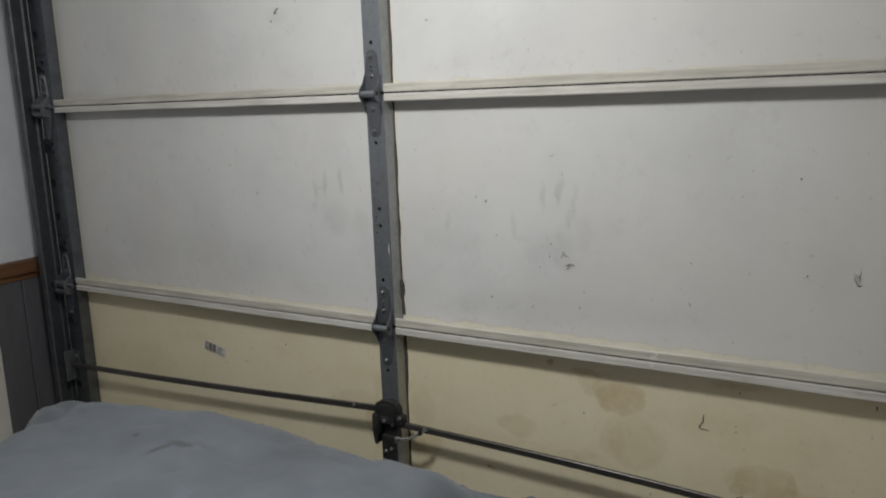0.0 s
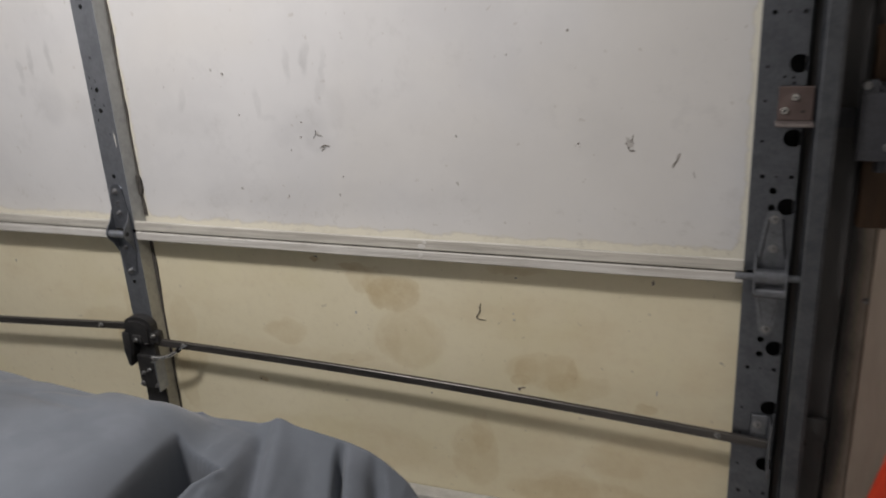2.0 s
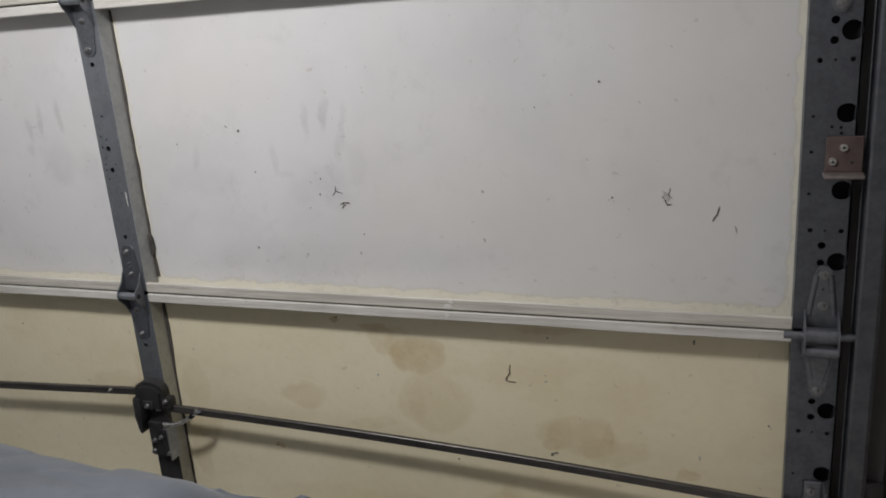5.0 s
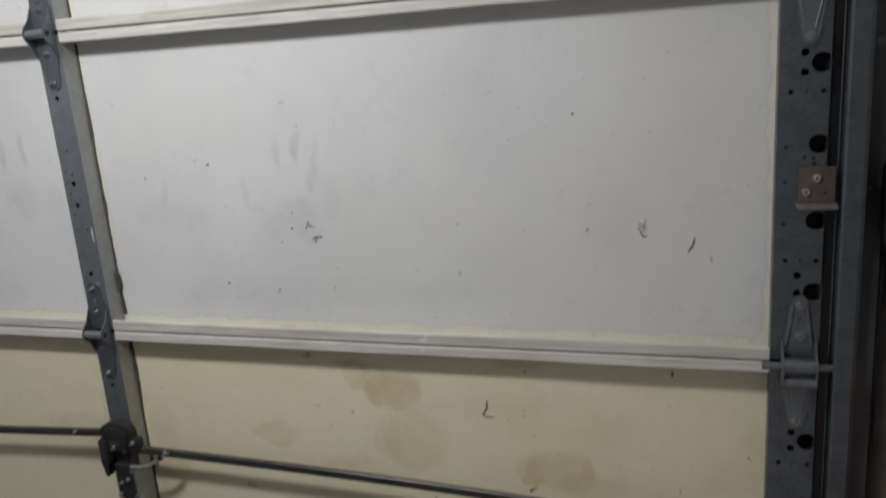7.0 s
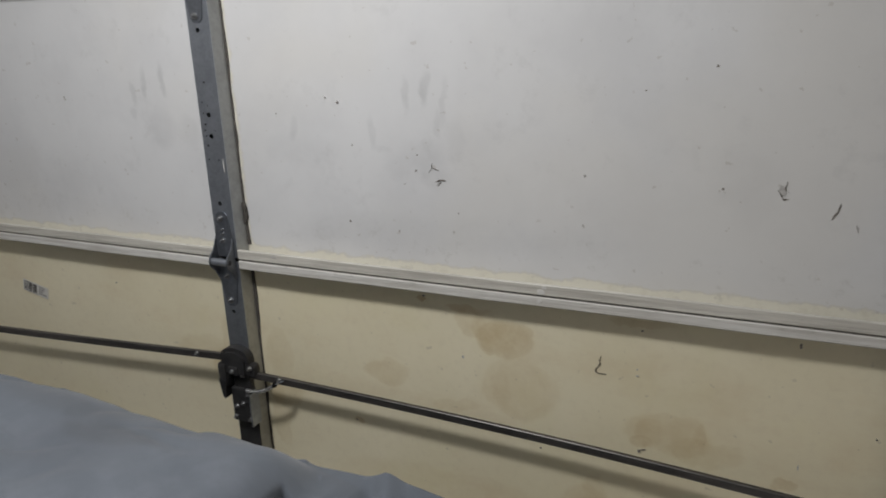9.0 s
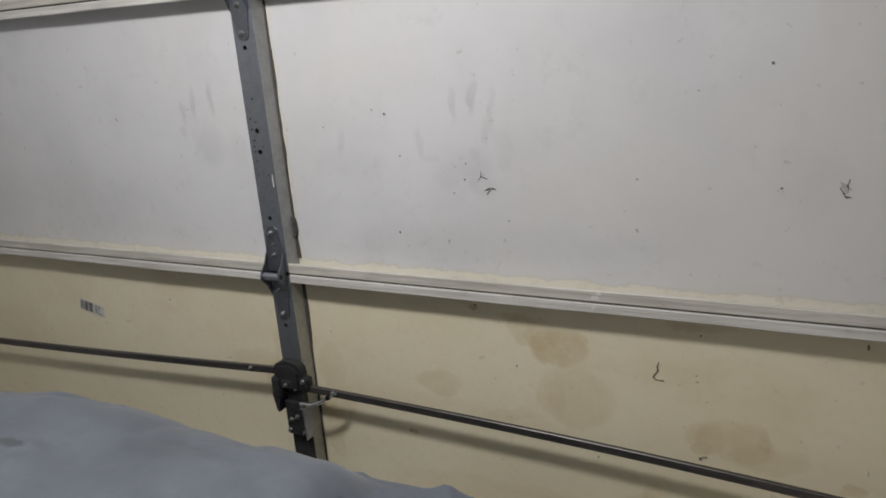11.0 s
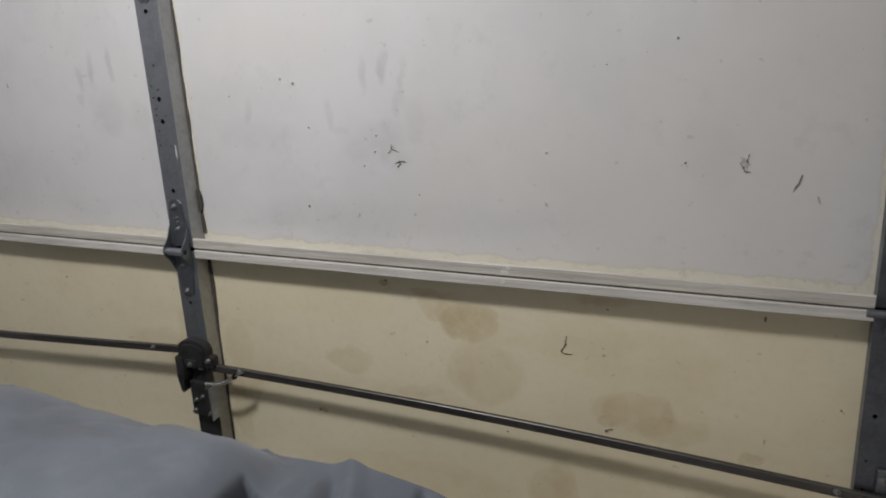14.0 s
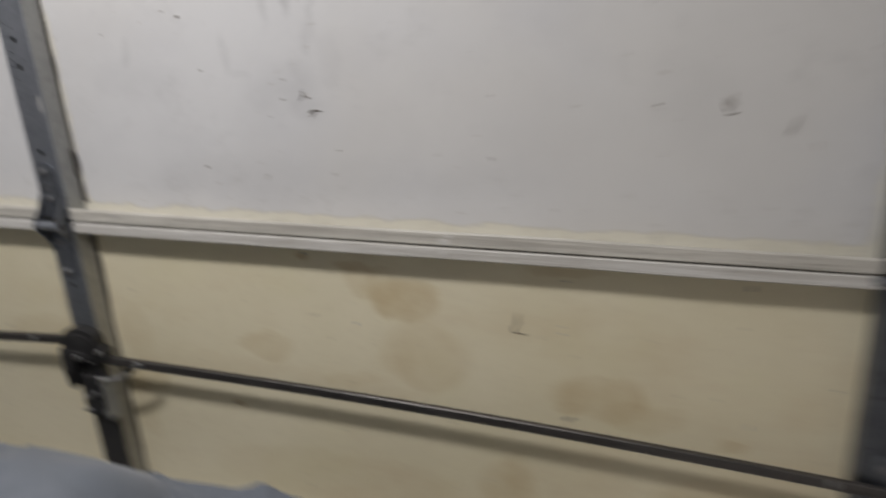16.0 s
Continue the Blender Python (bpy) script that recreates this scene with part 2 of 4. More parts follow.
mat_chip_dark = surface("bare_rusty_chip", (0.15, 0.125, 0.105), (0.26, 0.23, 0.20), 90, (0.6, 0.8), 0.0, 0.3)
mat_crack = surface("open_paint_crack", (0.09, 0.075, 0.06), (0.17, 0.145, 0.12), 120, (0.7, 0.9), 0.0, 0.3)
mat_chip_grey = surface("scraped_paint", (0.40, 0.38, 0.36), (0.54, 0.52, 0.49), 90, (0.6, 0.8), 0.0, 0.3)
mat_chip_white = surface("bright_paint_flake", (0.72, 0.70, 0.66), (0.64, 0.62, 0.58), 60, (0.5, 0.7))
mat_label = surface("paper_label", (0.72, 0.70, 0.66), (0.62, 0.60, 0.55), 30, (0.6, 0.7))
mat_ink = surface("printed_ink", (0.06, 0.055, 0.05), (0.10, 0.09, 0.085), 50, (0.6, 0.7))
mat_seal = surface("bottom_seal", (0.55, 0.54, 0.50), (0.42, 0.41, 0.38), 20, (0.5, 0.7))
mat_floor = surface("concrete_floor", (0.50, 0.485, 0.46), (0.40, 0.385, 0.365), 3, (0.6, 0.8), 0.0, 0.3, (1, 1, 1), 15)
mat_ceiling = surface("ceiling_paint", (0.81, 0.80, 0.785), (0.76, 0.75, 0.735), 2, (0.8, 0.9))
mat_wall = surface("room_wall_paint", (0.79, 0.78, 0.76), (0.72, 0.71, 0.69), 2, (0.8, 0.9))
mat_white_wall = surface("white_wall_paint", (0.76, 0.78, 0.82), (0.70, 0.72, 0.76), 5, (0.6, 0.75), 0.0, 0.2)
mat_panelling = surface("dark_grey_panelling", (0.128, 0.128, 0.142), (0.096, 0.096, 0.108), 8, (0.5, 0.65), 0.0, 0.2, (1, 1, 0.2))
mat_trim = surface("varnished_wood", (0.22, 0.105, 0.045), (0.11, 0.055, 0.03), 14, (0.35, 0.5), 0.0, 0.2, (1, 0.12, 1))
mat_board = surface("cream_painted_wood", (0.74, 0.625, 0.525), (0.60, 0.495, 0.405), 9, (0.6, 0.75), 0.0, 0.3, (1, 1, 0.15))


def jamb_paint():
    """Cream paint over wood, going near-black towards the track side, with runs and scrapes."""
    n = Nodes("grimy_painted_jamb")
    x, _, z = n.xyz()
    grain = n.noise(9, 5.0, 0.65, (1, 1, 0.15))
    rag = n.math("MULTIPLY", n.math("SUBTRACT", n.noise(16, 5.0, 0.7, (1, 1, 0.35)), 0.5), 0.045)
    c = n.mix(n.ramp(grain, 0.35, 0.65), (0.70, 0.585, 0.485), (0.54, 0.44, 0.35))
    c = n.mix(n.math("MULTIPLY", n.ramp(n.noise(30, 5.0, 0.7, (1, 1, 0.3)), 0.5, 0.72), 0.5), c, (0.20, 0.145, 0.10))
    trackside = n.ramp(n.math("ADD", x, rag), 1.352, 1.302)
    c = n.mix(trackside, c, (0.045, 0.042, 0.041))
    n.bump(grain, 0.35, 0.001)
    return n.finish(c, n.ramp(grain, 0.3, 0.7, 0.6, 0.8))


mat_jamb = jamb_paint()
mat_dark_jamb = surface("dark_grey_jamb", (0.085, 0.083, 0.084), (0.055, 0.054, 0.055), 10, (0.55, 0.7), 0.0, 0.3, (1, 1, 0.2))
mat_brown_wood = surface("dark_brown_wood", (0.085, 0.045, 0.022), (0.05, 0.027, 0.014), 16, (0.6, 0.75), 0.0, 0.3, (1, 1, 0.2))
mat_grey_box = surface("grey_cast_box", (0.068, 0.070, 0.080), (0.048, 0.050, 0.057), 30, (0.45, 0.6), 0.4, 0.15)
mat_rubber = surface("black_rubber", (0.006, 0.006, 0.007), (0.011, 0.011, 0.012), 40, (0.6, 0.75), 0.0, 0.2)
mat_rubber.node_tree.nodes["Principled BSDF"].inputs["Specular IOR Level"].default_value = 0.2
mat_red = surface("red_painted_handle", (0.66, 0.045, 0.010), (0.52, 0.030, 0.008), 22, (0.35, 0.5), 0.0, 0.1, (1, 1, 0.3))
mat_plate = surface("white_plastic_plate", (0.62, 0.60, 0.57), (0.54, 0.52, 0.49), 12, (0.4, 0.5))


def cloth_material():
    n = Nodes("grey_cover_cloth")
    big = n.noise(3.0, 5.0, 0.6)
    mid = n.noise(14, 5.0, 0.65)
    a = n.mix(n.ramp(big, 0.3, 0.7), (0.142, 0.160, 0.186), (0.106, 0.121, 0.143))
    a = n.mix(n.math("MULTIPLY", n.ramp(mid, 0.45, 0.75), 0.45), a, (0.190, 0.205, 0.235))
    a = n.mix(n.math("MULTIPLY", n.ramp(n.noise(7, 5.0, 0.6), 0.5, 0.72), 0.45), a, (0.085, 0.097, 0.118))
    dusty = n.math("MULTIPLY", n.ramp(n.noise(40, 4.0, 0.7), 0.62, 0.75), 0.2)
    a = n.mix(dusty, a, (0.09, 0.095, 0.105))
    x, y, _ = n.xyz()
    wob = n.math("MULTIPLY", n.math("SUBTRACT", n.noise(30, 4.0), 0.5), 0.02)
    x, y = n.math("ADD", x, wob), n.math("ADD", y, wob)
    for cx, cy, rx, ry, strength in ((-0.243, -0.521, 0.007, 0.007, 1.0), (-0.149, -0.545, 0.008, 0.026, 0.9), (-0.13, -0.507, 0.03, 0.010, 0.8), (-0.09, -0.49, 0.03, 0.012, 0.3),
                                     (-0.60, -0.43, 0.07, 0.03, 0.4), (0.12, -0.43, 0.09, 0.03, 0.3), (-0.02, -0.38, 0.12, 0.03, 0.25)):
        a = n.mix(n.math("MULTIPLY", blob(n, x, y, cx, cy, rx, ry, 0.4), strength), a, (0.065, 0.068, 0.072))
    n.bump(n.math("ADD", n.noise(700, 1.0), n.math("MULTIPLY", mid, 4.0)), 0.25, 0.0015)
    mat = n.finish(a, 0.82)
    n.bsdf.inputs["Sheen Weight"].default_value = 0.25
    return mat


mat_cloth = cloth_material()

# ---------------------------------------------------------------- mesh helpers


def mesh(name, bm, material, smooth=False):
    data = bpy.data.meshes.new(name)
    bmesh.ops.recalc_face_normals(bm, faces=bm.faces)
    bm.to_mesh(data)
    bm.free()
    data.materials.append(material)
    if smooth:
        data.polygons.foreach_set("use_smooth", [True] * len(data.polygons))
    return data


def part(name, bm, material, parent=None, label="", at=(0, 0, 0), smooth=False):
    """One mesh object, under its thing or part."""
    data = bm if isinstance(bm, bpy.types.Mesh) else mesh(name, bm, material, smooth)
    ob = new(name, data)
    ob.location = at
    if parent is not None:
        ob.parent = parent
    return tagged(ob, label)


def thing(name, label, category, at=(0, 0, 0), group="", kind=""):
    ob = new(name)
    ob.location = at
    return tagged(ob, label, category, group, kind)


def box(bm, x0, x1, y0, y1, z0, z1, bevel=0.0, segments=1):
    r = bmesh.ops.create_cube(bm, size=1.0)
    for v in r["verts"]:
        v.co = Vector(((x0 + x1) / 2 + v.co.x * (x1 - x0), (y0 + y1) / 2 + v.co.y * (y1 - y0), (z0 + z1) / 2 + v.co.z * (z1 - z0)))
    if bevel:
        edges = {e for v in r["verts"] for e in v.link_edges}
        bmesh.ops.bevel(bm, geom=list(edges), offset=bevel, segments=segments, affect="EDGES", profile=0.6)
    return bm


def rod(bm, a, b, r, seg=12, r2=None):
    a, b = Vector(a), Vector(b)
    m = Matrix.Translation((a + b) / 2) @ (b - a).to_track_quat("Z", "Y").to_matrix().to_4x4()
    bmesh.ops.create_cone(bm, cap_ends=True, segments=seg, radius1=r, radius2=r if r2 is None else r2, depth=(b - a).length, matrix=m)
    return bm


def plate(bm, outline, holes, y0, y1, seg=16):
    """A flat plate in the x-z plane from y0 (front) to y1 with round holes right through."""
    edges = []

    def loop(points):
        vs = [bm.verts.new((px, y0, pz)) for px, pz in points]
        edges.extend(bm.edges.new((vs[i], vs[(i + 1) % len(vs)])) for i in range(len(vs)))

    loop(outline)
    for hx, hz, r in holes:
        k = seg if r > 0.004 else 8
        loop([(hx + r * math.cos(2 * math.pi * i / k), hz + r * math.sin(2 * math.pi * i / k)) for i in range(k)])
    faces = [g for g in bmesh.ops.triangle_fill(bm, use_beauty=True, edges=edges, normal=(0, -1, 0))["geom"] if isinstance(g, bmesh.types.BMFace)]
    ext = bmesh.ops.extrude_face_region(bm, geom=faces)["geom"]
    for g in ext:
        if isinstance(g, bmesh.types.BMVert):
            g.co.y = y1
    return bm


def tube(points, r, seg=8):
    """A bent round tube through the points."""
    curve = bpy.data.curves.new("tube", "CURVE")
    curve.dimensions, curve.bevel_depth, curve.bevel_resolution, curve.use_fill_caps = "3D", r, 3, True
    sp = curve.splines.new("NURBS")
    sp.points.add(len(points) - 1)
    for p, co in zip(sp.points, points):
        p.co = (*co, 1)
    sp.use_endpoint_u, sp.order_u, sp.resolution_u = True, 3, 8
    ob = bpy.data.objects.new("tube", curve)
    data = bpy.data.meshes.new_from_object(ob)
    bm = bmesh.new()
    bm.from_mesh(data)
    bpy.data.objects.remove(ob)
    bpy.data.meshes.remove(data)
    return bm


def structure(name, bm, material, label, category):
    return tagged(part(name, bm, material), label, category, "", "structure")


# ---------------------------------------------------------------- the room
LEFT, RIGHT, BACK, FRONT, TOP = -1.36, 2.3, -3.2, 0.055, 2.42
structure("floor", box(bmesh.new(), LEFT - 0.1, RIGHT + 0.1, BACK - 0.1, 0.3, -0.12, 0.0), mat_floor, "grey concrete garage floor", "floor")
# unseen ceiling, back and right wall: added pale and close to bounce light
structure("ceiling", box(bmesh.new(), LEFT - 0.1, RIGHT + 0.1, BACK - 0.1, 0.3, TOP, TOP + 0.1), mat_ceiling, "pale ceiling, unseen, added for bounced light", "ceiling")
structure("wall_back", box(bmesh.new(), LEFT - 0.1, RIGHT + 0.1, BACK - 0.1, BACK, 0, TOP), mat_wall, "pale back wall, unseen, added for bounced light", "wall")
structure("wall_right", box(bmesh.new(), RIGHT, RIGHT + 0.1, BACK, 0.3, 0, TOP), mat_wall, "pale side wall, unseen, added for bounced light", "wall")
structure("wall_left", box(bmesh.new(), LEFT - 0.1, LEFT, BACK, 0.3, 0, TOP), mat_white_wall, "white painted garage side wall", "wall")
structure("wall_front_right", box(bmesh.new(), 1.335, RIGHT, FRONT, 0.25, 0, TOP), mat_board, "cream painted wooden front wall beside garage door", "wall")
structure("wall_front_left", box(bmesh.new(), LEFT, -1.225, FRONT, 0.25, 0, TOP), mat_wall, "narrow front wall strip beside garage door", "wall")
structure("wall_header", box(bmesh.new(), -1.225, 1.335, FRONT, 0.25, 2.14, TOP), mat_wall, "wall above garage door", "wall")
structure("door_jamb", box(bmesh.new(), 1.222, 1.2985, FRONT + 0.006, 0.25, 0, 2.14, 0.003), mat_dark_jamb, "dark grey door jamb behind the track", "jamb")
structure("jamb_board", box(bmesh.new(), 1.299, 1.3345, FRONT + 0.003, 0.25, 0, 2.14, 0.003), mat_jamb, "grimy cream painted wooden jamb board", "jamb")

# dark panelling with grooves under a wooden rail on the left wall
panelling = thing("wall_panelling", "dark grey grooved panelling on lower side wall", "wall panelling", (LEFT, 0, 0), "", "structure")
y = FRONT - 0.002
while y > -3.0:
    w = 0.098
    part("plank", box(bmesh.new(), 0.001, 0.013, y - w, y - 0.003, 0.0, 0.555, 0.002), mat_panelling, panelling)
    y -= w
bm = bmesh.new()
box(bm, 0.0, 0.034, -3.1, FRONT - 0.002, 0.556, 0.602, 0.012, 3)
box(bm, 0.0, 0.020, -3.1, FRONT - 0.002, 0.540, 0.557, 0.004, 2)
structure("trim", bm, mat_trim, "varnished wooden dado rail above dark panelling", "dado rail").location = (LEFT, 0, 0)
bm = bmesh.new()
box(bm, 0.0, 0.020, -0.62, 0.0, 0.0, 0.365, 0.003)
board = tagged(part("white_board", bm, mat_plate, None, "", (-1.325, -0.163, 0.0)), "white board standing against dark panelling", "board")

# ---------------------------------------------------------------- the garage door
door = thing("garage_door", "closed sectional steel garage door seen from inside, white above and cream below", "garage door")


def section_skin(material, seed):
    """The outer sheet of a section, very slightly dented."""
    bm = bmesh.new()
    nx, nz = 60, 14
    x0, x1, h = MID - 1.209, MID + 1.209, PITCH - 0.003
    rows = []
    for y0, wave in ((SKIN, 1.0), (SKIN + 0.007, 0.0)):
        rows.append([[bm.verts.new((x0 + (x1 - x0) * i / nx, y0 + wave * 0.0011 * noise.noise((i * 0.16, j * 0.3, seed)), 0.0015 + h * j / nz)) for i in range(nx + 1)] for j in range(nz + 1)])
    f, b = rows
    for j in range(nz):
        for i in range(nx):
            bm.faces.new((f[j][i], f[j][i + 1], f[j + 1][i + 1], f[j + 1][i]))
            bm.faces.new((b[j][i], b[j + 1][i], b[j + 1][i + 1], b[j][i + 1]))
    for j in range(nz):
        bm.faces.new((f[j][0], f[j + 1][0], b[j + 1][0], b[j][0]))
        bm.faces.new((f[j][nx], b[j][nx], b[j + 1][nx], f[j + 1][nx]))
    for i in range(nx):
        bm.faces.new((f[0][i], b[0][i], b[0][i + 1], f[0][i + 1]))
        bm.faces.new((f[nz][i], f[nz][i + 1], b[nz][i + 1], b[nz][i]))
    return bm


def rail_mesh(x0, x1, top, seed):
    """Folded edge of a section: a ledge back to the sheet and a lip, slightly wavy along its length."""
    bm = bmesh.new()
    if top:
        prof = [(SKIN - 0.0012, -0.0015), (0.0, -0.0015), (-0.0012, -0.003), (-0.0012, -0.0165), (0.0, -0.018), (0.003, -0.018), (0.003, -0.005), (SKIN - 0.0012, -0.005)]
    else:
        prof = [(SKIN - 0.0012, 0.0015), (0.0, 0.0015), (-0.0012, 0.003), (-0.0012, 0.0185), (0.0, 0.020), (0.004, 0.020), (0.004, 0.005), (SKIN - 0.0012, 0.005)]
    n = 70
    rings = []
    for i in range(n + 1):
        x = x0 + (x1 - x0) * i / n
        dz = 0.0009 * noise.noise((x * 6, seed, 0.5))
        dy = 0.0007 * noise.noise((x * 5, seed, 3.5))
        rings.append([bm.verts.new((x, py + (dy if py < 0.03 else 0), pz + (dz if py < 0.03 and abs(pz) > 0.004 else 0))) for py, pz in prof])
    k = len(prof)
    for i in range(n):
        for j in range(k):
            bm.faces.new((rings[i][j], rings[i][(j + 1) % k], rings[i + 1][(j + 1) % k], rings[i + 1][j]))
    bm.faces.new(rings[0])
    bm.faces.new(rings[n])
    return bm


SIDE_HOLES = []
for off in (-0.122, -0.226, -0.329, -0.429):
    SIDE_HOLES.append((0.0515, PITCH + off, 0.0127))
for off in (-0.122, -0.4195):
    SIDE_HOLES += [(0.031, PITCH + off + 0.0135, 0.005), (0.031, PITCH + off - 0.0115, 0.005)]
for off in (-0.158, -0.385):
    SIDE_HOLES += [(0.0155, PITCH + off, 0.0034), (0.034, PITCH + off, 0.0018), (0.054, PITCH + off, 0.0034)]
for off in (-0.23, -0.277, -0.334):
    SIDE_HOLES.append((0.0115, PITCH + off, 0.0024))
for dx, dz in ((-0.017, -0.018), (-0.006, -0.019), (-0.005, -0.0265)):
    SIDE_HOLES.append((0.0515 + dx, PITCH - 0.226 + dz, 0.0022))


def end_stile(side):
    """Punched galvanised channel at an end of a section: perforated face, two webs, dark back."""
    bm = bmesh.new()
    s = 1 if side > 0 else -1
    h0, h1 = 0.004, PITCH - 0.004
    xs = lambda d: MID + s * (1.147 + d)
    out = [(xs(0), h0), (xs(0.0625), h0), (xs(0.0625), h1), (xs(0), h1)]
    plate(bm, out, [(xs(d), z, r) for d, z, r in SIDE_HOLES], 0.0, 0.0016, 20)
    for a, b in ((0.0, 0.0014), (0.0611, 0.0625)):
        lo, hi = sorted((xs(a), xs(b)))
        box(bm, lo, hi, 0.0016, SKIN - 0.0014, h0, h1)
    return bm


# added near-black plate behind the punched face: the channel's inner shade as colour
def shade_back(x0, x1):
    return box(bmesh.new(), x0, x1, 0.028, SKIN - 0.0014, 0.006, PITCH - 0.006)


CENTRE_HOLES = [(0.003, PITCH - 0.109, 0.0042), (0.003, 0.1095, 0.0042), (0.003, 0.2755, 0.0045), (0.003, 0.2365, 0.0045), (0.002, 0.334, 0.002)]
CENTRE_HOLES += [(-0.009, 0.298, 0.0018), (0.003, 0.292, 0.0018), (-0.009, 0.278, 0.0018), (-0.007, 0.258, 0.0018), (-0.009, 0.247, 0.0018), (0.013, 0.247, 0.0016),
                 (-0.0085, 0.2365, 0.0018), (-0.007, 0.219, 0.0018), (-0.009, 0.193, 0.0016), (0.014, 0.193, 0.0016)]
CL, CR = -0.018, 0.030


def centre_stile():
    bm = bmesh.new()
    h0, h1 = 0.004, PITCH - 0.004
    plate(bm, [(CL, h0), (CR, h0), (CR, h1), (CL, h1)], CENTRE_HOLES, 0.0, 0.0016)
    return bm


def wavy_bead(x, z0, z1, seed):
    """Thin, uneven dark line of old sealant along the foot of a stile."""
    bm = bmesh.new()
    n = 60
    prev = None
    for i in range(n + 1):
        z = z0 + (z1 - z0) * i / n
        w = 0.0020 + 0.0032 * max(0.0, noise.noise((z * 22, seed, 0.3))) + 0.009 * max(0.0, noise.noise((z * 9, seed, 8.3)) - 0.2)
        ring = [bm.verts.new(c) for c in ((x, SKIN, z), (x, SKIN - 0.003, z), (x + w, SKIN - 0.002, z), (x + w * 1.15, SKIN, z))]
        if prev:
            for j in range(3):
                bm.faces.new((prev[j], prev[j + 1], ring[j + 1], ring[j]))
        prev = ring
    return bm


sections = []
end_left, end_right, mid_stile = None, None, None
for k, mat in enumerate((mat_section_low, mat_section_mid, mat_section_top, mat_section_top)):
    text = "cream painted sheet steel, stained" if k == 0 else "white painted sheet steel with ragged cream border"
    sec = part("door_section", section_skin(mat, k * 7.1), mat, door, text, (0, 0, k * PITCH))
    sections.append(sec)
    for x0, x1, tag in ((MID - 1.146, CL - 0.001, 1), (CR + 0.001, MID + 1.146, 2)):
        if k < 3:
            part("rail", rail_mesh(x0, x1, True, k * 3 + tag), mat_rail, sec, "", (0, 0, PITCH))
        if k > 0:
            part("rail", rail_mesh(x0, x1, False, k * 5 + tag + 20), mat_rail_low, sec)
    if end_left is None:
        end_left, end_right = mesh("end_stile", end_stile(-1), mat_stile_dim), mesh("end_stile", end_stile(1), mat_stile_dim)
        mid_stile = mesh("centre_stile", centre_stile(), mat_galv)
        back_l = mesh("stile_shade_plate", shade_back(MID - 1.2075, MID - 1.1495), mat_hole_shade)
        back_r = mesh("stile_shade_plate", shade_back(MID + 1.1495, MID + 1.2075), mat_hole_shade)
        back_c = mesh("stile_shade_plate", shade_back(CL + 0.002, CR - 0.002), mat_hole_shade)
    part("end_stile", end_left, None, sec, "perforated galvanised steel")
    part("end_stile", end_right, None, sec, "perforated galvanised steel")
    part("centre_stile", mid_stile, None, sec, "galvanised steel with small holes")
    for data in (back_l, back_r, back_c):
        part("stile_shade_plate", data, None, sec)
    for x0 in (CR - 0.0014, CL):
        part("stile_web", box(bmesh.new(), x0, x0 + 0.0014, 0.0017, SKIN - 0.0014, 0.004, PITCH - 0.004), mat_web if k == 0 else mat_grey_web, sec)
    part("sealant_line", wavy_bead(CR + 0.0005, 0.022, PITCH - 0.02, k * 9.7), mat_grime, sec)

# bottom seal of the door
part("bottom_seal", box(bmesh.new(), MID - 1.2, MID + 1.2, 0.002, SKIN - 0.0015, 0.002, 0.026, 0.004, 2), mat_seal, door, "pale bottom rail on the floor")


def bolt_mesh(r=0.0062):
    bm = bmesh.new()
    rod(bm, (0, 0.0, 0), (0, -0.0016, 0), r * 1.45, 16)
    rod(bm, (0, -0.0016, 0), (0, -0.0055, 0), r, 6, r * 0.93)
    rod(bm, (0, -0.0055, 0), (0, -0.0085, 0), r * 0.55, 10, r * 0.42)
    return mesh("bolt", bm, mat_bolt)


bolt = bolt_mesh(0.0045)
small_bolt = bolt_mesh(0.0036)
small_rivet = bolt_mesh(0.0016)


def screw_mesh(material):
    bm = bmesh.new()
    rod(bm, (0, 0, 0), (0, -0.003, 0), 0.0056, 16, 0.0044)
    rod(bm, (0, -0.003, 0), (0, -0.0034, 0), 0.0018, 6)
    return mesh("screw", bm, material)


pale_screw = screw_mesh(mat_chrome)
box_screw = screw_mesh(mat_bolt)


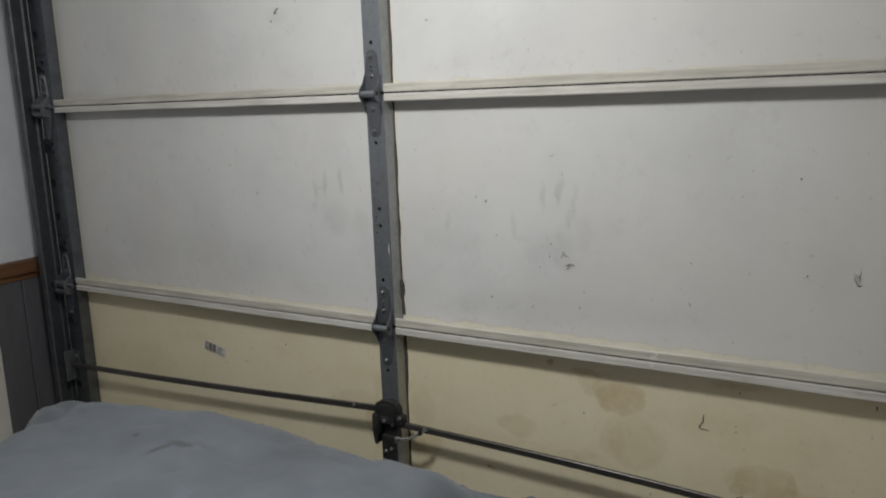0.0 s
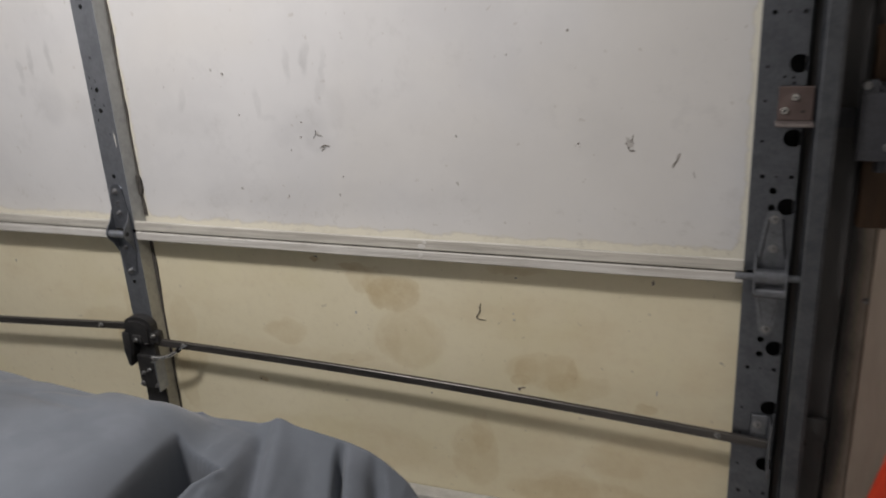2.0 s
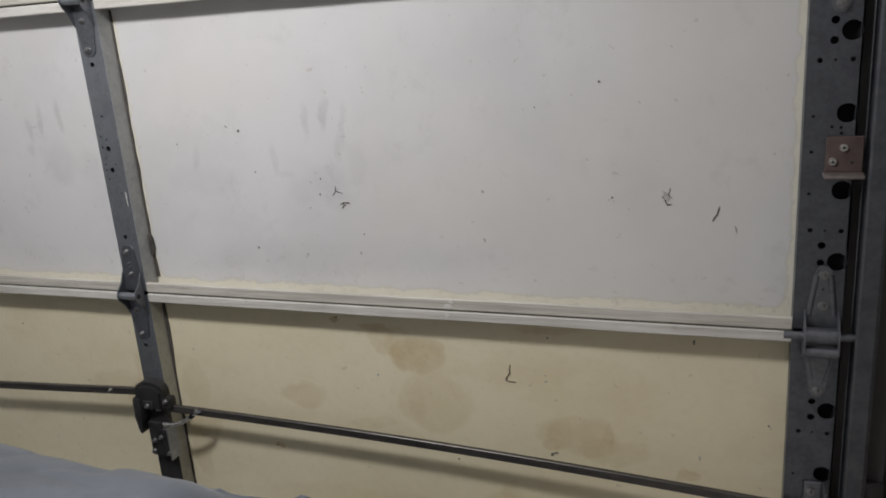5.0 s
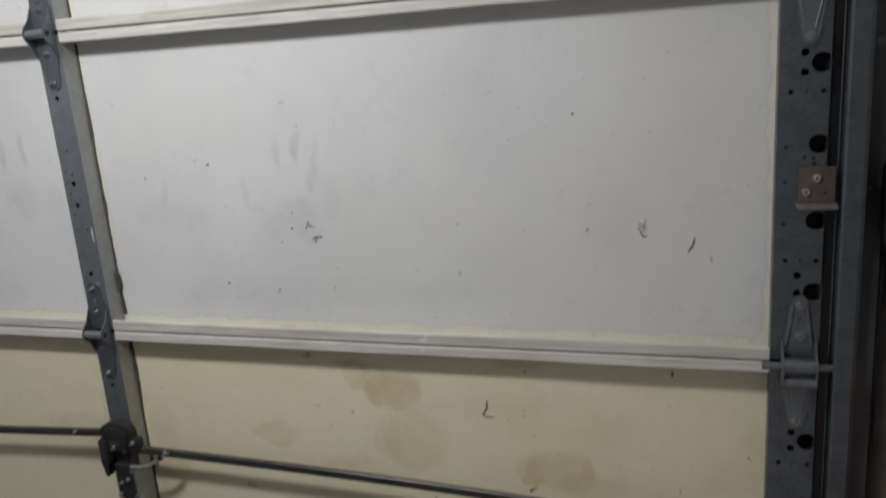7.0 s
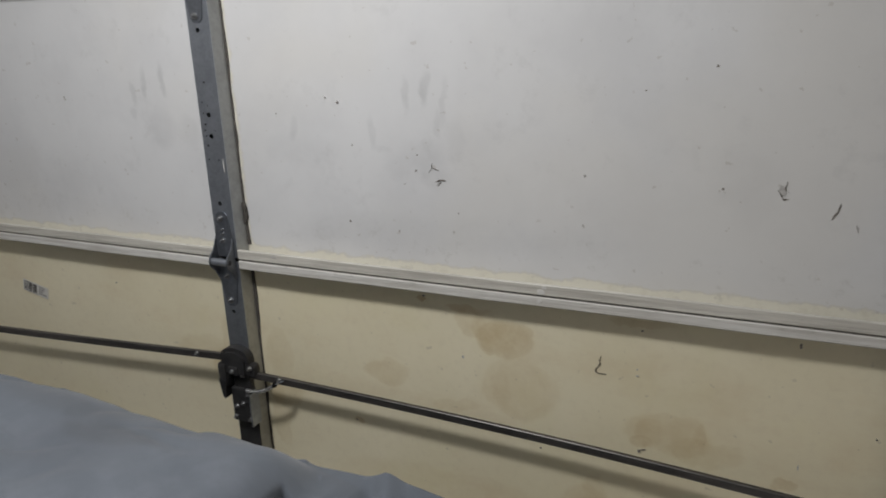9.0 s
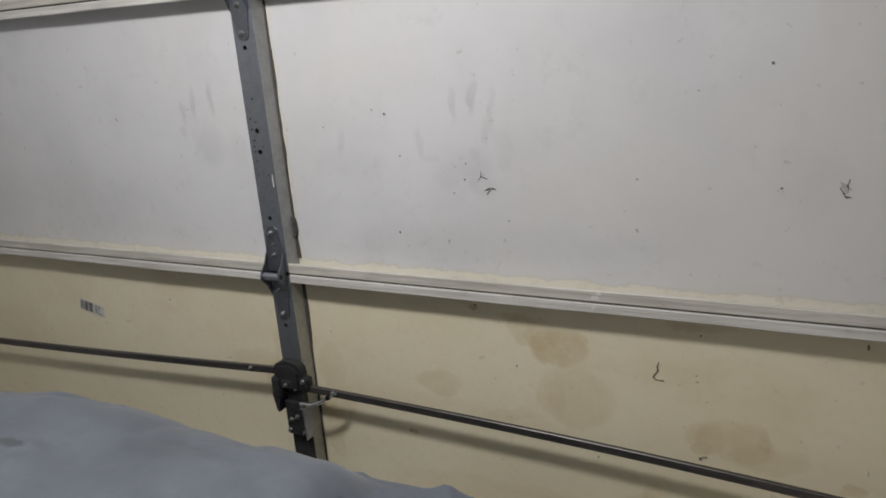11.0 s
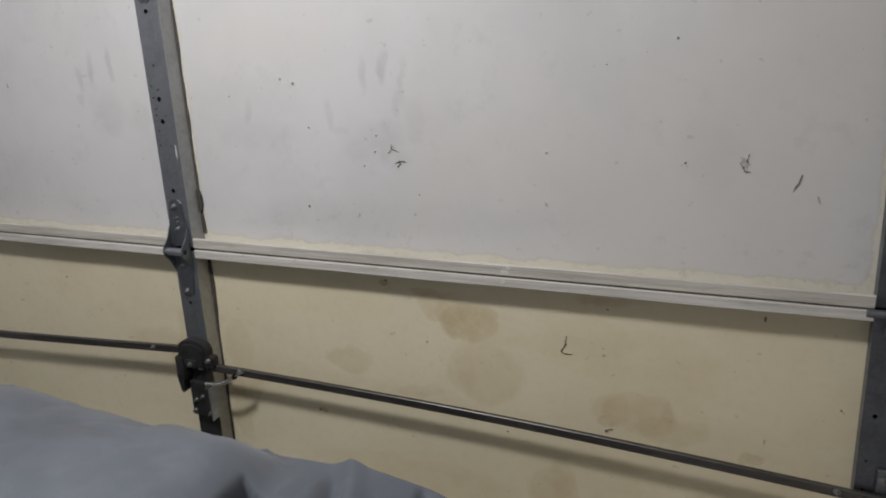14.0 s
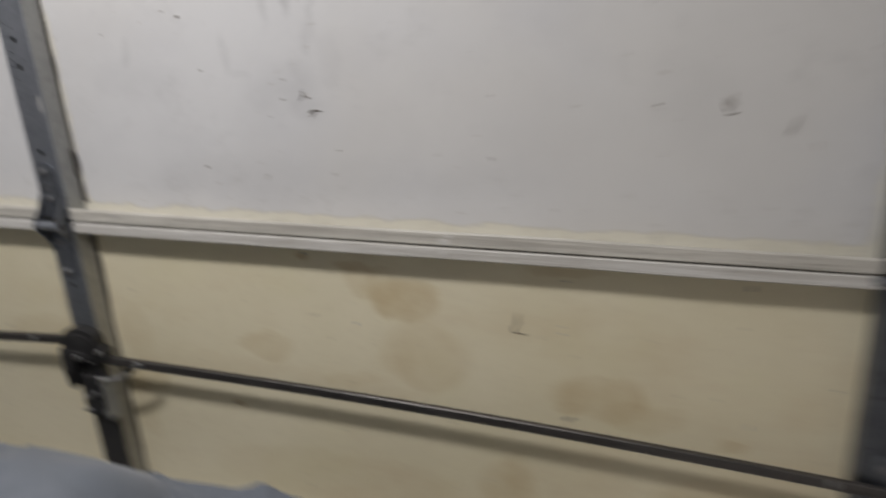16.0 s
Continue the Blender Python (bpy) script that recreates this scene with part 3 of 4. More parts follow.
def centre_hinge(z):
    """Folded steel hinge: two leaves, two cheeks and a rolled pin."""
    bm = bmesh.new()
    c = 0.003
    up = [(c - 0.021, 0.006), (c + 0.021, 0.006), (c + 0.021, 0.03), (c + 0.0135, 0.088), (c + 0.006, 0.095), (c - 0.006, 0.095), (c - 0.0125, 0.088), (c - 0.021, 0.03)]
    down = [(px, -pz) for px, pz in reversed(up)]
    plate(bm, up, [], -0.0018, -0.0003)
    plate(bm, down, [], -0.0018, -0.0003)
    for cx in (c - 0.0215, c + 0.019):
        prof = [(-0.001, 0.044), (-0.012, 0.022), (-0.024, 0.010), (-0.028, 0.0), (-0.024, -0.010), (-0.012, -0.022), (-0.001, -0.044)]
        a = [bm.verts.new((cx, py, pz)) for py, pz in prof]
        b = [bm.verts.new((cx + 0.0025, py, pz)) for py, pz in prof]
        bm.faces.new(a)
        bm.faces.new(list(reversed(b)))
        for i in range(len(prof)):
            j = (i + 1) % len(prof)
            bm.faces.new((a[i], b[i], b[j], a[j]))
    h = part("hinge", bm, mat_hinge, door, "galvanised steel hinge", (0, 0, z))
    bm = bmesh.new()
    rod(bm, (c - 0.0188, -0.0185, 0), (c + 0.0188, -0.0185, 0), 0.0072, 16)
    part("hinge_pin", bm, mat_galv, h, "rolled steel pin", smooth=False)
    # near-black disc painted in place of the shaded pin bore
    bm = bmesh.new()
    rod(bm, (c + 0.0216, -0.0185, 0), (c + 0.0225, -0.0185, 0), 0.0048, 14)
    part("pin_hole", bm, mat_hole_shade, h)
    for dx, dz in ((0.0, 0.081), (0.001, 0.038), (0.0, -0.034), (0.001, -0.084)):
        part("bolt", bolt if abs(dz) > 0.05 else small_bolt, None, h, "", (c - 0.003 + dx, -0.0018, dz))
    for dz in (0.052, 0.060):
        part("rivet", small_rivet, None, h, "", (c, -0.0018, dz))
    return h


for k in (1, 2, 3):
    centre_hinge(k * PITCH - 0.001)


def roller_hinge(z, s):
    """End hinge with a tapered leaf above and below, two tall cheeks, a pin tube and the roller stem."""
    bm = bmesh.new()
    c = MID + s * 1.183
    up = [(c - 0.0215, 0.0), (c + 0.0215, 0.0), (c + 0.0195, 0.03), (c + 0.010, 0.092), (c + 0.005, 0.099), (c - 0.005, 0.099), (c - 0.010, 0.092), (c - 0.0195, 0.03)]
    plate(bm, up, [(c, 0.066, 0.0022)], -0.0032, -0.0004)
    plate(bm, [(px, -pz) for px, pz in reversed(up)], [], -0.0032, -0.0004)
    for sx in (-1, 1):
        # raised ribs along the leaves
        rod(bm, (c + sx * 0.0165, -0.0012, 0.026), (c + sx * 0.0085, -0.0008, 0.086), 0.0042, 12)
        rod(bm, (c + sx * 0.0165, -0.0012, -0.028), (c + sx * 0.0060, -0.0008, -0.078), 0.0030, 12)
        cx = c + sx * 0.0215
        prof = [(-0.001, 0.034), (-0.012, 0.026), (-0.030, 0.012), (-0.034, 0.0), (-0.034, -0.020), (-0.028, -0.028), (-0.010, -0.032), (-0.001, -0.034)]
        a = [bm.verts.new((cx - 0.0013, py, pz)) for py, pz in prof]
        b = [bm.verts.new((cx + 0.0013, py, pz)) for py, pz in prof]
        bm.faces.new(a)
        bm.faces.new(list(reversed(b)))
        for i in range(len(prof)):
            j = (i + 1) % len(prof)
            bm.faces.new((a[i], b[i], b[j], a[j]))
    h = part("roller_hinge", bm, mat_hinge, door, "galvanised steel roller hinge", (0, 0, z))
    bm = bmesh.new()
    rod(bm, (c - 0.0202, -0.020, 0.003), (c + 0.0202, -0.020, 0.003), 0.0115, 20)
    part("hinge_tube", bm, mat_hinge, h)
    bm = bmesh.new()
    rod(bm, (c - 0.0202, -0.024, -0.0205), (c + 0.0202, -0.024, -0.0205), 0.0080, 18)
    part("hinge_pin", bm, mat_hinge, h)
    bm = bmesh.new()
    rod(bm, (c - s * 0.048, -0.020, 0.002), (c - s * 0.0228, -0.020, 0.002), 0.0056, 14)
    rod(bm, (c + s * 0.0228, -0.020, 0.002), (c + s * 0.050, -0.020, 0.002), 0.0056, 14)
    part("roller_stem", bm, mat_hinge, h)
    for dx, dz in ((0.0, 0.086), (0.001, 0.041), (0.0, -0.089)):
        part("bolt", bolt, None, h, "", (c + dx, -0.0032, dz))
    return h


for k in (1, 2, 3):
    for s in (-1, 1):
        roller_hinge(k * PITCH, s)

# keeper: short angle iron bolted to the end stile
bm = bmesh.new()
box(bm, 1.1815, 1.2265, -0.0050, -0.0006, 0.764, 0.811, 0.0008)
keeper = part("angle_bracket", bm, mat_brown, door, "short brown angle iron")
part("flange", box(bmesh.new(), 1.1790, 1.2280, -0.0270, -0.0006, 0.7585, 0.7636, 0.0010), mat_lit_flange, keeper, "flange in paler brown for its lit top")
part("screw", pale_screw, None, keeper, "pale zinc screw", (1.1905, -0.005, 0.778))
part("screw", pale_screw, None, keeper, "", (1.2030, -0.005, 0.7965))
# near-black discs stand for the shade in the screw recesses and the hole
for sx, sz in ((1.1905, 0.778), (1.2030, 0.7965)):
    part("screw_recess", rod(bmesh.new(), (sx, -0.0082, sz), (sx, -0.0087, sz), 0.0019, 6), mat_hole_shade, keeper)
part("hole", rod(bmesh.new(), (1.2135, -0.0048, 0.7765), (1.2135, -0.0053, 0.7765), 0.0022, 12), mat_hole_shade, keeper)

# ---------------------------------------------------------------- the lock and its bars


def lock_bar(x0, z0, x1, z1, bow):
    """Flat-sided steel bar, slightly bowed."""
    bm = bmesh.new()
    n = 24
    rings = []
    for i in range(n + 1):
        t = i / n
        x, z = x0 + (x1 - x0) * t, z0 + (z1 - z0) * t + bow * math.sin(math.pi * t)
        rings.append([bm.verts.new((x, -0.010 + dy, z + dz)) for dy, dz in ((-0.0042, -0.0062), (-0.0042, 0.0062), (-0.003, 0.0075), (0.003, 0.0075), (0.0042, 0.0062), (0.0042, -0.0062), (0.003, -0.0075), (-0.003, -0.0075))])
    for i in range(n):
        for j in range(8):
            bm.faces.new((rings[i][j], rings[i][(j + 1) % 8], rings[i + 1][(j + 1) % 8], rings[i + 1][j]))
    bm.faces.new(rings[0])
    bm.faces.new(rings[n])
    return bm


lock = thing("bar_lock", "black iron bar lock with two long bars across cream door section", "door lock", (0, 0, 0))
lc = 0.012
bm = bmesh.new()
dome = [(lc - 0.006 + 0.034 * math.cos(math.pi * i / 14), 0.328 + 0.027 * math.sin(math.pi * i / 14) ** 0.7) for i in range(15)]
plate(bm, dome + [(lc - 0.040, 0.300), (lc + 0.026, 0.296)], [], -0.020, -0.001)
inner = [(lc - 0.007 + 0.027 * math.cos(math.pi * i / 14), 0.326 + 0.021 * math.sin(math.pi * i / 14) ** 0.7) for i in range(15)]
plate(bm, inner + [(lc - 0.033, 0.304), (lc + 0.020, 0.301)], [], -0.026, -0.0195)
box(bm, lc - 0.018, lc + 0.006, -0.030, -0.02, 0.300, 0.318, 0.004, 2)
box(bm, lc - 0.044, lc - 0.024, -0.030, -0.001, 0.268, 0.322, 0.007, 2)
plate(bm, [(lc - 0.042, 0.285), (lc - 0.0355, 0.250), (lc - 0.031, 0.246), (lc - 0.0285, 0.251), (lc - 0.025, 0.285)], [], -0.031, -0.004)
box(bm, lc + 0.008, lc + 0.042, -0.022, -0.001, 0.299, 0.325, 0.007, 2)
box(bm, lc - 0.020, lc + 0.022, -0.014, -0.001, 0.262, 0.300, 0.004, 2)
body = part("lock_body", bm, mat_black, lock, "round black iron lock case")
for dx, dy, dz in ((0.032, -0.022, 0.318), (-0.006, -0.030, 0.309), (0.012, -0.020, 0.300)):
    part("bolt", small_bolt, None, body, "", (lc + dx, dy, dz))
bm = bmesh.new()
box(bm, lc - 0.030, lc + 0.022, -0.0035, -0.0006, 0.075, 0.300, 0.001)
part("mounting_plate", bm, mat_black, lock, "black greasy mounting plate")
bm = bmesh.new()
box(bm, lc - 0.024, lc + 0.026, -0.020, -0.0036, 0.194, 0.268, 0.003, 2)
case = part("lock_case", bm, mat_black, lock, "black iron lower case")
bm = bmesh.new()
box(bm, lc + 0.0265, lc + 0.030, -0.030, -0.001, 0.192, 0.262, 0.001)
part("side_flange", bm, mat_galv, case, "bare steel flange")
for dx, dz in ((-0.018, 0.204), (0.018, 0.202), (-0.012, 0.228), (0.004, 0.236), (0.020, 0.259)):
    part("bolt", small_bolt, None, case, "", (lc + dx, -0.0195, dz))
part("lever", tube([(0.030, -0.022, 0.268), (0.048, -0.023, 0.269), (0.066, -0.023, 0.273), (0.084, -0.022, 0.281), (0.098, -0.022, 0.291)], 0.0040), mat_chrome, lock, "polished steel lever", smooth=True)
bm = bmesh.new()
rod(bm, (0.0975, -0.022, 0.2907), (0.1025, -0.022, 0.2945), 0.0048, 12)
part("lever_tip", bm, mat_rubber, lock, "black tip")
part("spring_wire", tube([(0.102, -0.022, 0.294), (0.110, -0.020, 0.298), (0.118, -0.0165, 0.302)], 0.0014, 6), mat_galv, lock, "thin bare steel wire", smooth=True)
bar_r = part("lock_bar", lock_bar(lc + 0.02, 0.299, 1.206, 0.248, 0.010), mat_bar, lock, "dark steel bar")
bar_l = part("lock_bar", lock_bar(lc - 0.03, 0.329, -1.20, 0.272, -0.004), mat_bar, lock, "dark steel bar")
part("bolt", small_bolt, None, bar_r, "", (0.107, -0.0142, 0.300))
part("bolt", small_bolt, None, bar_r, "", (1.131, -0.0142, 0.2555))
part("bolt", small_bolt, None, bar_l, "", (-0.093, -0.0142, 0.326))
for s, z in ((1, 0.252), (-1, 0.276)):
    bm = bmesh.new()
    cx = MID + s * 1.186
    box(bm, cx - 0.014, cx + 0.014, -0.0035, -0.0004, z - 0.004, z + 0.044, 0.003)
    lo, hi = sorted((cx + s * 0.0145, cx + s * 0.018))
    box(bm, lo, hi, -0.034, -0.0004, z - 0.052, z + 0.044, 0.001)
    g = part("bar_guide", bm, mat_hinge, lock, "galvanised steel guide")
    part("bolt", bolt, None, g, "", (cx - s * 0.003, -0.0035, z + 0.026))

# ---------------------------------------------------------------- barcode label and chips in the paint
label = part("paper_label", box(bmesh.new(), -0.040, 0.040, 0.0, 0.0004, -0.014, 0.014), mat_label, None, "", (-0.606, SKIN - 0.0018, 0.388))
label.rotation_euler = (0, radians(12), 0)
tagged(label, "small white paper barcode label on cream door section", "label")
rng = random.Random(5)
x = -0.036
while x < 0.004:
    w = rng.choice((0.0008, 0.0012, 0.0020, 0.0028))
    part("bar", box(bmesh.new(), x, x + w, -0.0004, -0.0001, -0.012, 0.012), mat_ink, label)
    x += w + rng.choice((0.0008, 0.0012, 0.0020))
for i in range(4):
    part("text_line", box(bmesh.new(), 0.010, 0.022 + 0.012 * rng.random(), -0.0004, -0.0001, 0.0075 - i * 0.0055, 0.0095 - i * 0.0055), mat_ink, label)


def chip(sec, x, z, w, h, material, turn=0.0, seed=0, label=""):
    """A small ragged flake or bare spot, a hair proud of the sheet."""
    bm = bmesh.new()
    k = 11
    c, s = math.cos(turn), math.sin(turn)
    front, back = [], []
    for i in range(k):
        a = 2 * math.pi * i / k
        r = 0.65 + 0.5 * (0.5 + noise.noise((math.cos(a) * 1.7, math.sin(a) * 1.7, seed * 3.3)))
        px, pz = 0.42 * w * r * math.cos(a), 0.42 * h * r * math.sin(a)
        px, pz = px * c - pz * s, px * s + pz * c
        front.append(bm.verts.new((px, 0.0, pz)))
        back.append(bm.verts.new((px * 1.05, 0.0018, pz * 1.05)))
    bm.faces.new(front)
    for i in range(k):
        bm.faces.new((front[i], front[(i + 1) % k], back[(i + 1) % k], back[i]))
    part("paint_chip", bm, material, sections[sec], label, (x, SKIN - 0.0012, z - sec * PITCH))


def crack(sec, points, width, seed=0):
    """A fine tapering split in the paint with ragged, lifted edges."""
    bm = bmesh.new()
    pts = [Vector((px, 0, pz)) for px, pz in points]
    fine = [pts[i].lerp(pts[i + 1], j / 5) for i in range(len(pts) - 1) for j in range(5)] + [pts[-1]]
    prev = None
    for i, p in enumerate(fine):
        u = (fine[min(i + 1, len(fine) - 1)] - fine[max(i - 1, 0)]).normalized()
        side = Vector((-u.z, 0, u.x))
        t = i / (len(fine) - 1)
        w = 0.62 * width * (0.25 + math.sin(math.pi * t)) * (0.75 + 0.9 * noise.noise((i * 0.7, seed, 1.5)))
        c = p + side * 0.0009 * noise.noise((i * 0.5, seed, 4.5))
        row = [bm.verts.new(c + side * w / 2 + Vector((0, 0.0018, 0))), bm.verts.new(c + side * w / 2), bm.verts.new(c - side * w / 2), bm.verts.new(c - side * w / 2 + Vector((0, 0.0018, 0)))]
        if prev:
            for k in range(3):
                bm.faces.new((prev[k], prev[k + 1], row[k + 1], row[k]))
        prev = row
    part("paint_crack", bm, mat_crack, sections[sec], "", (0, SKIN - 0.0014, -sec * PITCH))


D, G, W = mat_chip_dark, mat_chip_grey, mat_chip_white
CHIPS = (
    (1, 0.976, 0.720, 0.013, 0.018, G, 0.4), 
    (1, 1.073, 0.672, 0.003, 0.014, G, 0.3), 
    (1, 0.407, 0.746, 0.0035, 0.0035, D, 0), (1, 0.403, 0.719, 0.005, 0.004, D, 0), (1, 0.257, 0.831, 0.006, 0.004, D, 0.2), (1, 0.233, 0.839, 0.005, 0.004, G, 0),
    (1, 0.266, 0.620, 0.004, 0.005, D, 0), (1, 0.365, 0.610, 0.003, 0.003, D, 0), (1, 0.479, 0.650, 0.003, 0.003, D, 0), (1, 0.469, 0.616, 0.004, 0.008, G, 0),
    (1, 0.692, 0.645, 0.004, 0.009, G, 0.4), (1, 0.897, 0.717, 0.006, 0.004, D, 0), (1, 0.880, 0.890, 0.005, 0.005, D, 0), (1, 0.783, 0.856, 0.0026, 0.0026, D, 0),
    (1, 0.693, 0.726, 0.004, 0.004, G, 0), (1, 0.126, 0.809, 0.003, 0.003, D, 0), (1, 0.281, 0.758, 0.003, 0.003, D, 0), (1, 0.381, 0.695, 0.003, 0.003, D, 0),
    (1, -0.401, 0.829, 0.005, 0.012, G, 0.2),
    (0, 1.018, 0.490, 0.005, 0.013, D, 0), (0, 0.789, 0.481, 0.005, 0.003, D, 0),
    (0, 0.790, 0.266, 0.006, 0.008, D, 0.7), (0, 0.797, 0.270, 0.012, 0.003, D, 0.2), (0, 0.477, 0.387, 0.004, 0.008, G, 0.3), (0, 0.783, 0.413, 0.004, 0.003, G, 0),
    (0, 0.784, 0.402, 0.007, 0.003, G, 0), (0, -0.344, 0.433, 0.004, 0.004, D, 0.4), (0, 0.246, 0.217, 0.006, 0.003, D, 0), (0, 1.130, 0.359, 0.004, 0.004, D, 0),
    (0, 0.405, 0.494, 0.008, 0.004, D, 0), (0, 1.03, 0.29, 0.003, 0.012, G, 0), (0, 0.62, 0.235, 0.004, 0.003, D, 0),
    (2, -0.293, 1.272, 0.012, 0.008, G, 0.3), (2, -0.296, 1.266, 0.004, 0.012, D, 0.5), (2, -0.312, 1.247, 0.006, 0.005, D, 0), (2, 0.126, 1.216, 0.009, 0.006, G, 0),
)
for i, (sec, x, z, w, h, mat, turn) in enumerate(CHIPS):
    chip(sec, x, z, w, h, mat, turn, i)
for i, (sec, width, points) in enumerate((
        (0, 0.0024, ((0.7235, 0.428), (0.7215, 0.420), (0.7225, 0.413), (0.7165, 0.404), (0.7150, 0.399), (0.7195, 0.3965), (0.733, 0.3965))),
        (1, 0.0026, ((0.981, 0.733), (0.979, 0.722), (0.984, 0.717))), (1, 0.0030, ((0.969, 0.720), (0.974, 0.714), (0.977, 0.707), (0.984, 0.708))),
        (1, 0.0016, ((0.427, 0.717), (0.433, 0.725), (0.446, 0.721))), (1, 0.0014, ((0.434, 0.733), (0.433, 0.725))),
        (1, 0.0036, ((0.438, 0.701), (0.447, 0.705), (0.459, 0.704))), (1, 0.0036, ((0.442, 0.695), (0.449, 0.702))),
        (1, 0.0024, ((1.050, 0.706), (1.047, 0.693), (1.040, 0.683))), (2, 0.0034, ((-0.302, 1.262), (-0.294, 1.274), (-0.284, 1.276))))):
    crack(sec, points, width, i * 2.3)


def on_face(x, z, w, h, y, sec, seed, mat):
    bm = bmesh.new()
    k = 9
    vs = []
    for i in range(k):
        a = 2 * math.pi * i / k
        r = 0.6 + 0.6 * (0.5 + noise.noise((math.cos(a) * 2, math.sin(a) * 2, seed * 5.1)))
        vs.append(bm.verts.new((w / 2 * r * math.cos(a), 0, h / 2 * r * math.sin(a))))
    f = bm.faces.new(vs)
    for g in bmesh.ops.extrude_face_region(bm, geom=[f])["geom"]:
        if isinstance(g, bmesh.types.BMVert):
            g.co.y += 0.001
    part("paint_chip", bm, mat, sections[sec], "", (x, y, z - sec * PITCH))


# torn strip of black tape at the foot of the centre stile
bm = bmesh.new()
plate(bm, [(0.0305, 0.597), (0.0350, 0.600), (0.0385, 0.612), (0.0375, 0.628), (0.0345, 0.637), (0.0305, 0.640)], [], 0.0290, SKIN - 0.0006)
part("tape_strip", bm, mat_grime, sections[1], "torn black tape", (0, 0, -PITCH))

# bright knock on the rails, bare scratch on the centre stile
on_face(0.634, 0.541, 0.016, 0.011, -0.0020, 1, 1, W)
on_face(0.640, 0.549, 0.010, 0.007, -0.0020, 1, 2, W)
on_face(0.631, 0.525, 0.009, 0.010, -0.0020, 0, 3, W)
on_face(0.0235, 0.715, 0.0026, 0.030, -0.0006, 1, 4, W)
on_face(0.115, 0.548, 0.014, 0.004, -0.0020, 1, 5, G)

# ---------------------------------------------------------------- vertical tracks


def track(s):
    """Rolled steel roller track: C section open towards the door."""
    bm = bmesh.new()
    prof = [(0.000, -0.046), (0.003, -0.050), (0.022, -0.050), (0.027, -0.046), (0.027, 0.002), (0.022, 0.008), (0.004, 0.008), (0.000, 0.004)]
    inner = [(0.0012, -0.0455), (0.0036, -0.0486), (0.0214, -0.0486), (0.0256, -0.0454), (0.0256, 0.0014), (0.0214, 0.0066), (0.0046, 0.0066), (0.0012, 0.0036)]
    loop = prof + list(reversed(inner))
    rings = []
    for z in (0.02, 1.95):
        rings.append([bm.verts.new((MID + s * (1.222 + px), py, z)) for px, py in loop])
    k = len(loop)
    for j in range(k):
        bm.faces.new((rings[0][j], rings[0][(j + 1) % k], rings[1][(j + 1) % k], rings[1][j]))
    bmesh.ops.triangle_fill(bm, use_beauty=True, edges=[e for e in bm.edges if all(v.co.z < 1 for v in e.verts)])
    bmesh.ops.triangle_fill(bm, use_beauty=True, edges=[e for e in bm.edges if all(v.co.z > 1 for v in e.verts)])
    t = thing("roller_track", "vertical galvanised steel roller track beside garage door", "door track", (0, 0, 0), "door tracks")
    part("channel", bm, mat_track_dim, t)
    for z in (0.25, 0.95, 1.65):
        bm = bmesh.new()
        lo, hi = sorted((MID + s * 1.2495, MID + s * 1.2525))
        box(bm, lo, hi, -0.035, 0.052, z - 0.02, z + 0.02)
        lo, hi = sorted((MID + s * 1.2530, MID + s * 1.290))
        box(bm, lo, hi, 0.049, 0.0545, z - 0.02, z + 0.02)
        part("wall_bracket", bm, mat_dark_jamb, t)
    return t


track(1)
track(-1)

# ---------------------------------------------------------------- fittings on the wall beside the door
blk = tagged(part("wood_block", box(bmesh.new(), 1.300, 1.343, 0.035, 0.0545, 0.600, 0.886, 0.003), mat_brown_wood), "dark brown wooden block fixed to the jamb", "wood block")
strap = thing("steel_strap", "flat grey steel strap fixed along the wall", "strap")
bm = bmesh.new()
plate(bm, [(1.262, 0.748), (1.80, 0.748), (1.80, 0.776), (1.262, 0.776)], [], 0.0300, 0.0330)
part("strip", bm, mat_grey_box, strap)

jbox = thing("junction_box", "grey metal box with screws mounted over brown wooden block", "junction box", (1.3215, 0, 0.768))
bm = bmesh.new()
box(bm, -0.0370, 0.0370, -0.014, 0.0295, -0.053, 0.045, 0.009, 3)
part("case", bm, mat_grey_box, jbox)
bm = bmesh.new()
box(bm, -0.0395, 0.0395, -0.021, -0.0145, -0.056, 0.036, 0.0032, 3)
box(bm, -0.0395, -0.018, -0.021, -0.0145, 0.034, 0.054, 0.005, 2)
box(bm, 0.018, 0.0395, -0.021, -0.0145, 0.034, 0.050, 0.005, 2)
part("cover", bm, mat_grey_box, jbox, "bent metal cover")
part("screw", box_screw, None, jbox, "", (0.000, -0.021, 0.022))
part("screw", box_screw, None, jbox, "", (-0.002, -0.021, -0.036))
part("screw", box_screw, None, jbox, "", (-0.034, -0.021, 0.046))
bm = bmesh.new()
rod(bm, (-0.004, 0.004, -0.053), (-0.004, 0.004, -0.075), 0.0085, 14)
part("cable_gland", bm, mat_grey_box, jbox)

outlet = thing("switch_plate", "white plastic switch plate on cream wall", "switch", (1.443, FRONT, 0.597))
bm = bmesh.new()
box(bm, -0.038, 0.038, -0.007, -0.0005, -0.059, 0.059, 0.003, 2)
part("plate", bm, mat_plate, outlet)
bm = bmesh.new()
box(bm, -0.008, 0.008, -0.012, -0.0075, -0.016, 0.016, 0.002)
part("toggle", bm, mat_plate, outlet)
for dz in (-0.042, 0.042):
    part("screw", box_screw, None, outlet, "", (0, -0.007, dz))

dbox = tagged(part("dark_fitting", box(bmesh.new(), 1.424, 1.50, 0.004, 0.0285, 0.652, 0.747, 0.004, 2), mat_brown_wood), "dark brown fitting above the switch plate", "fitting")
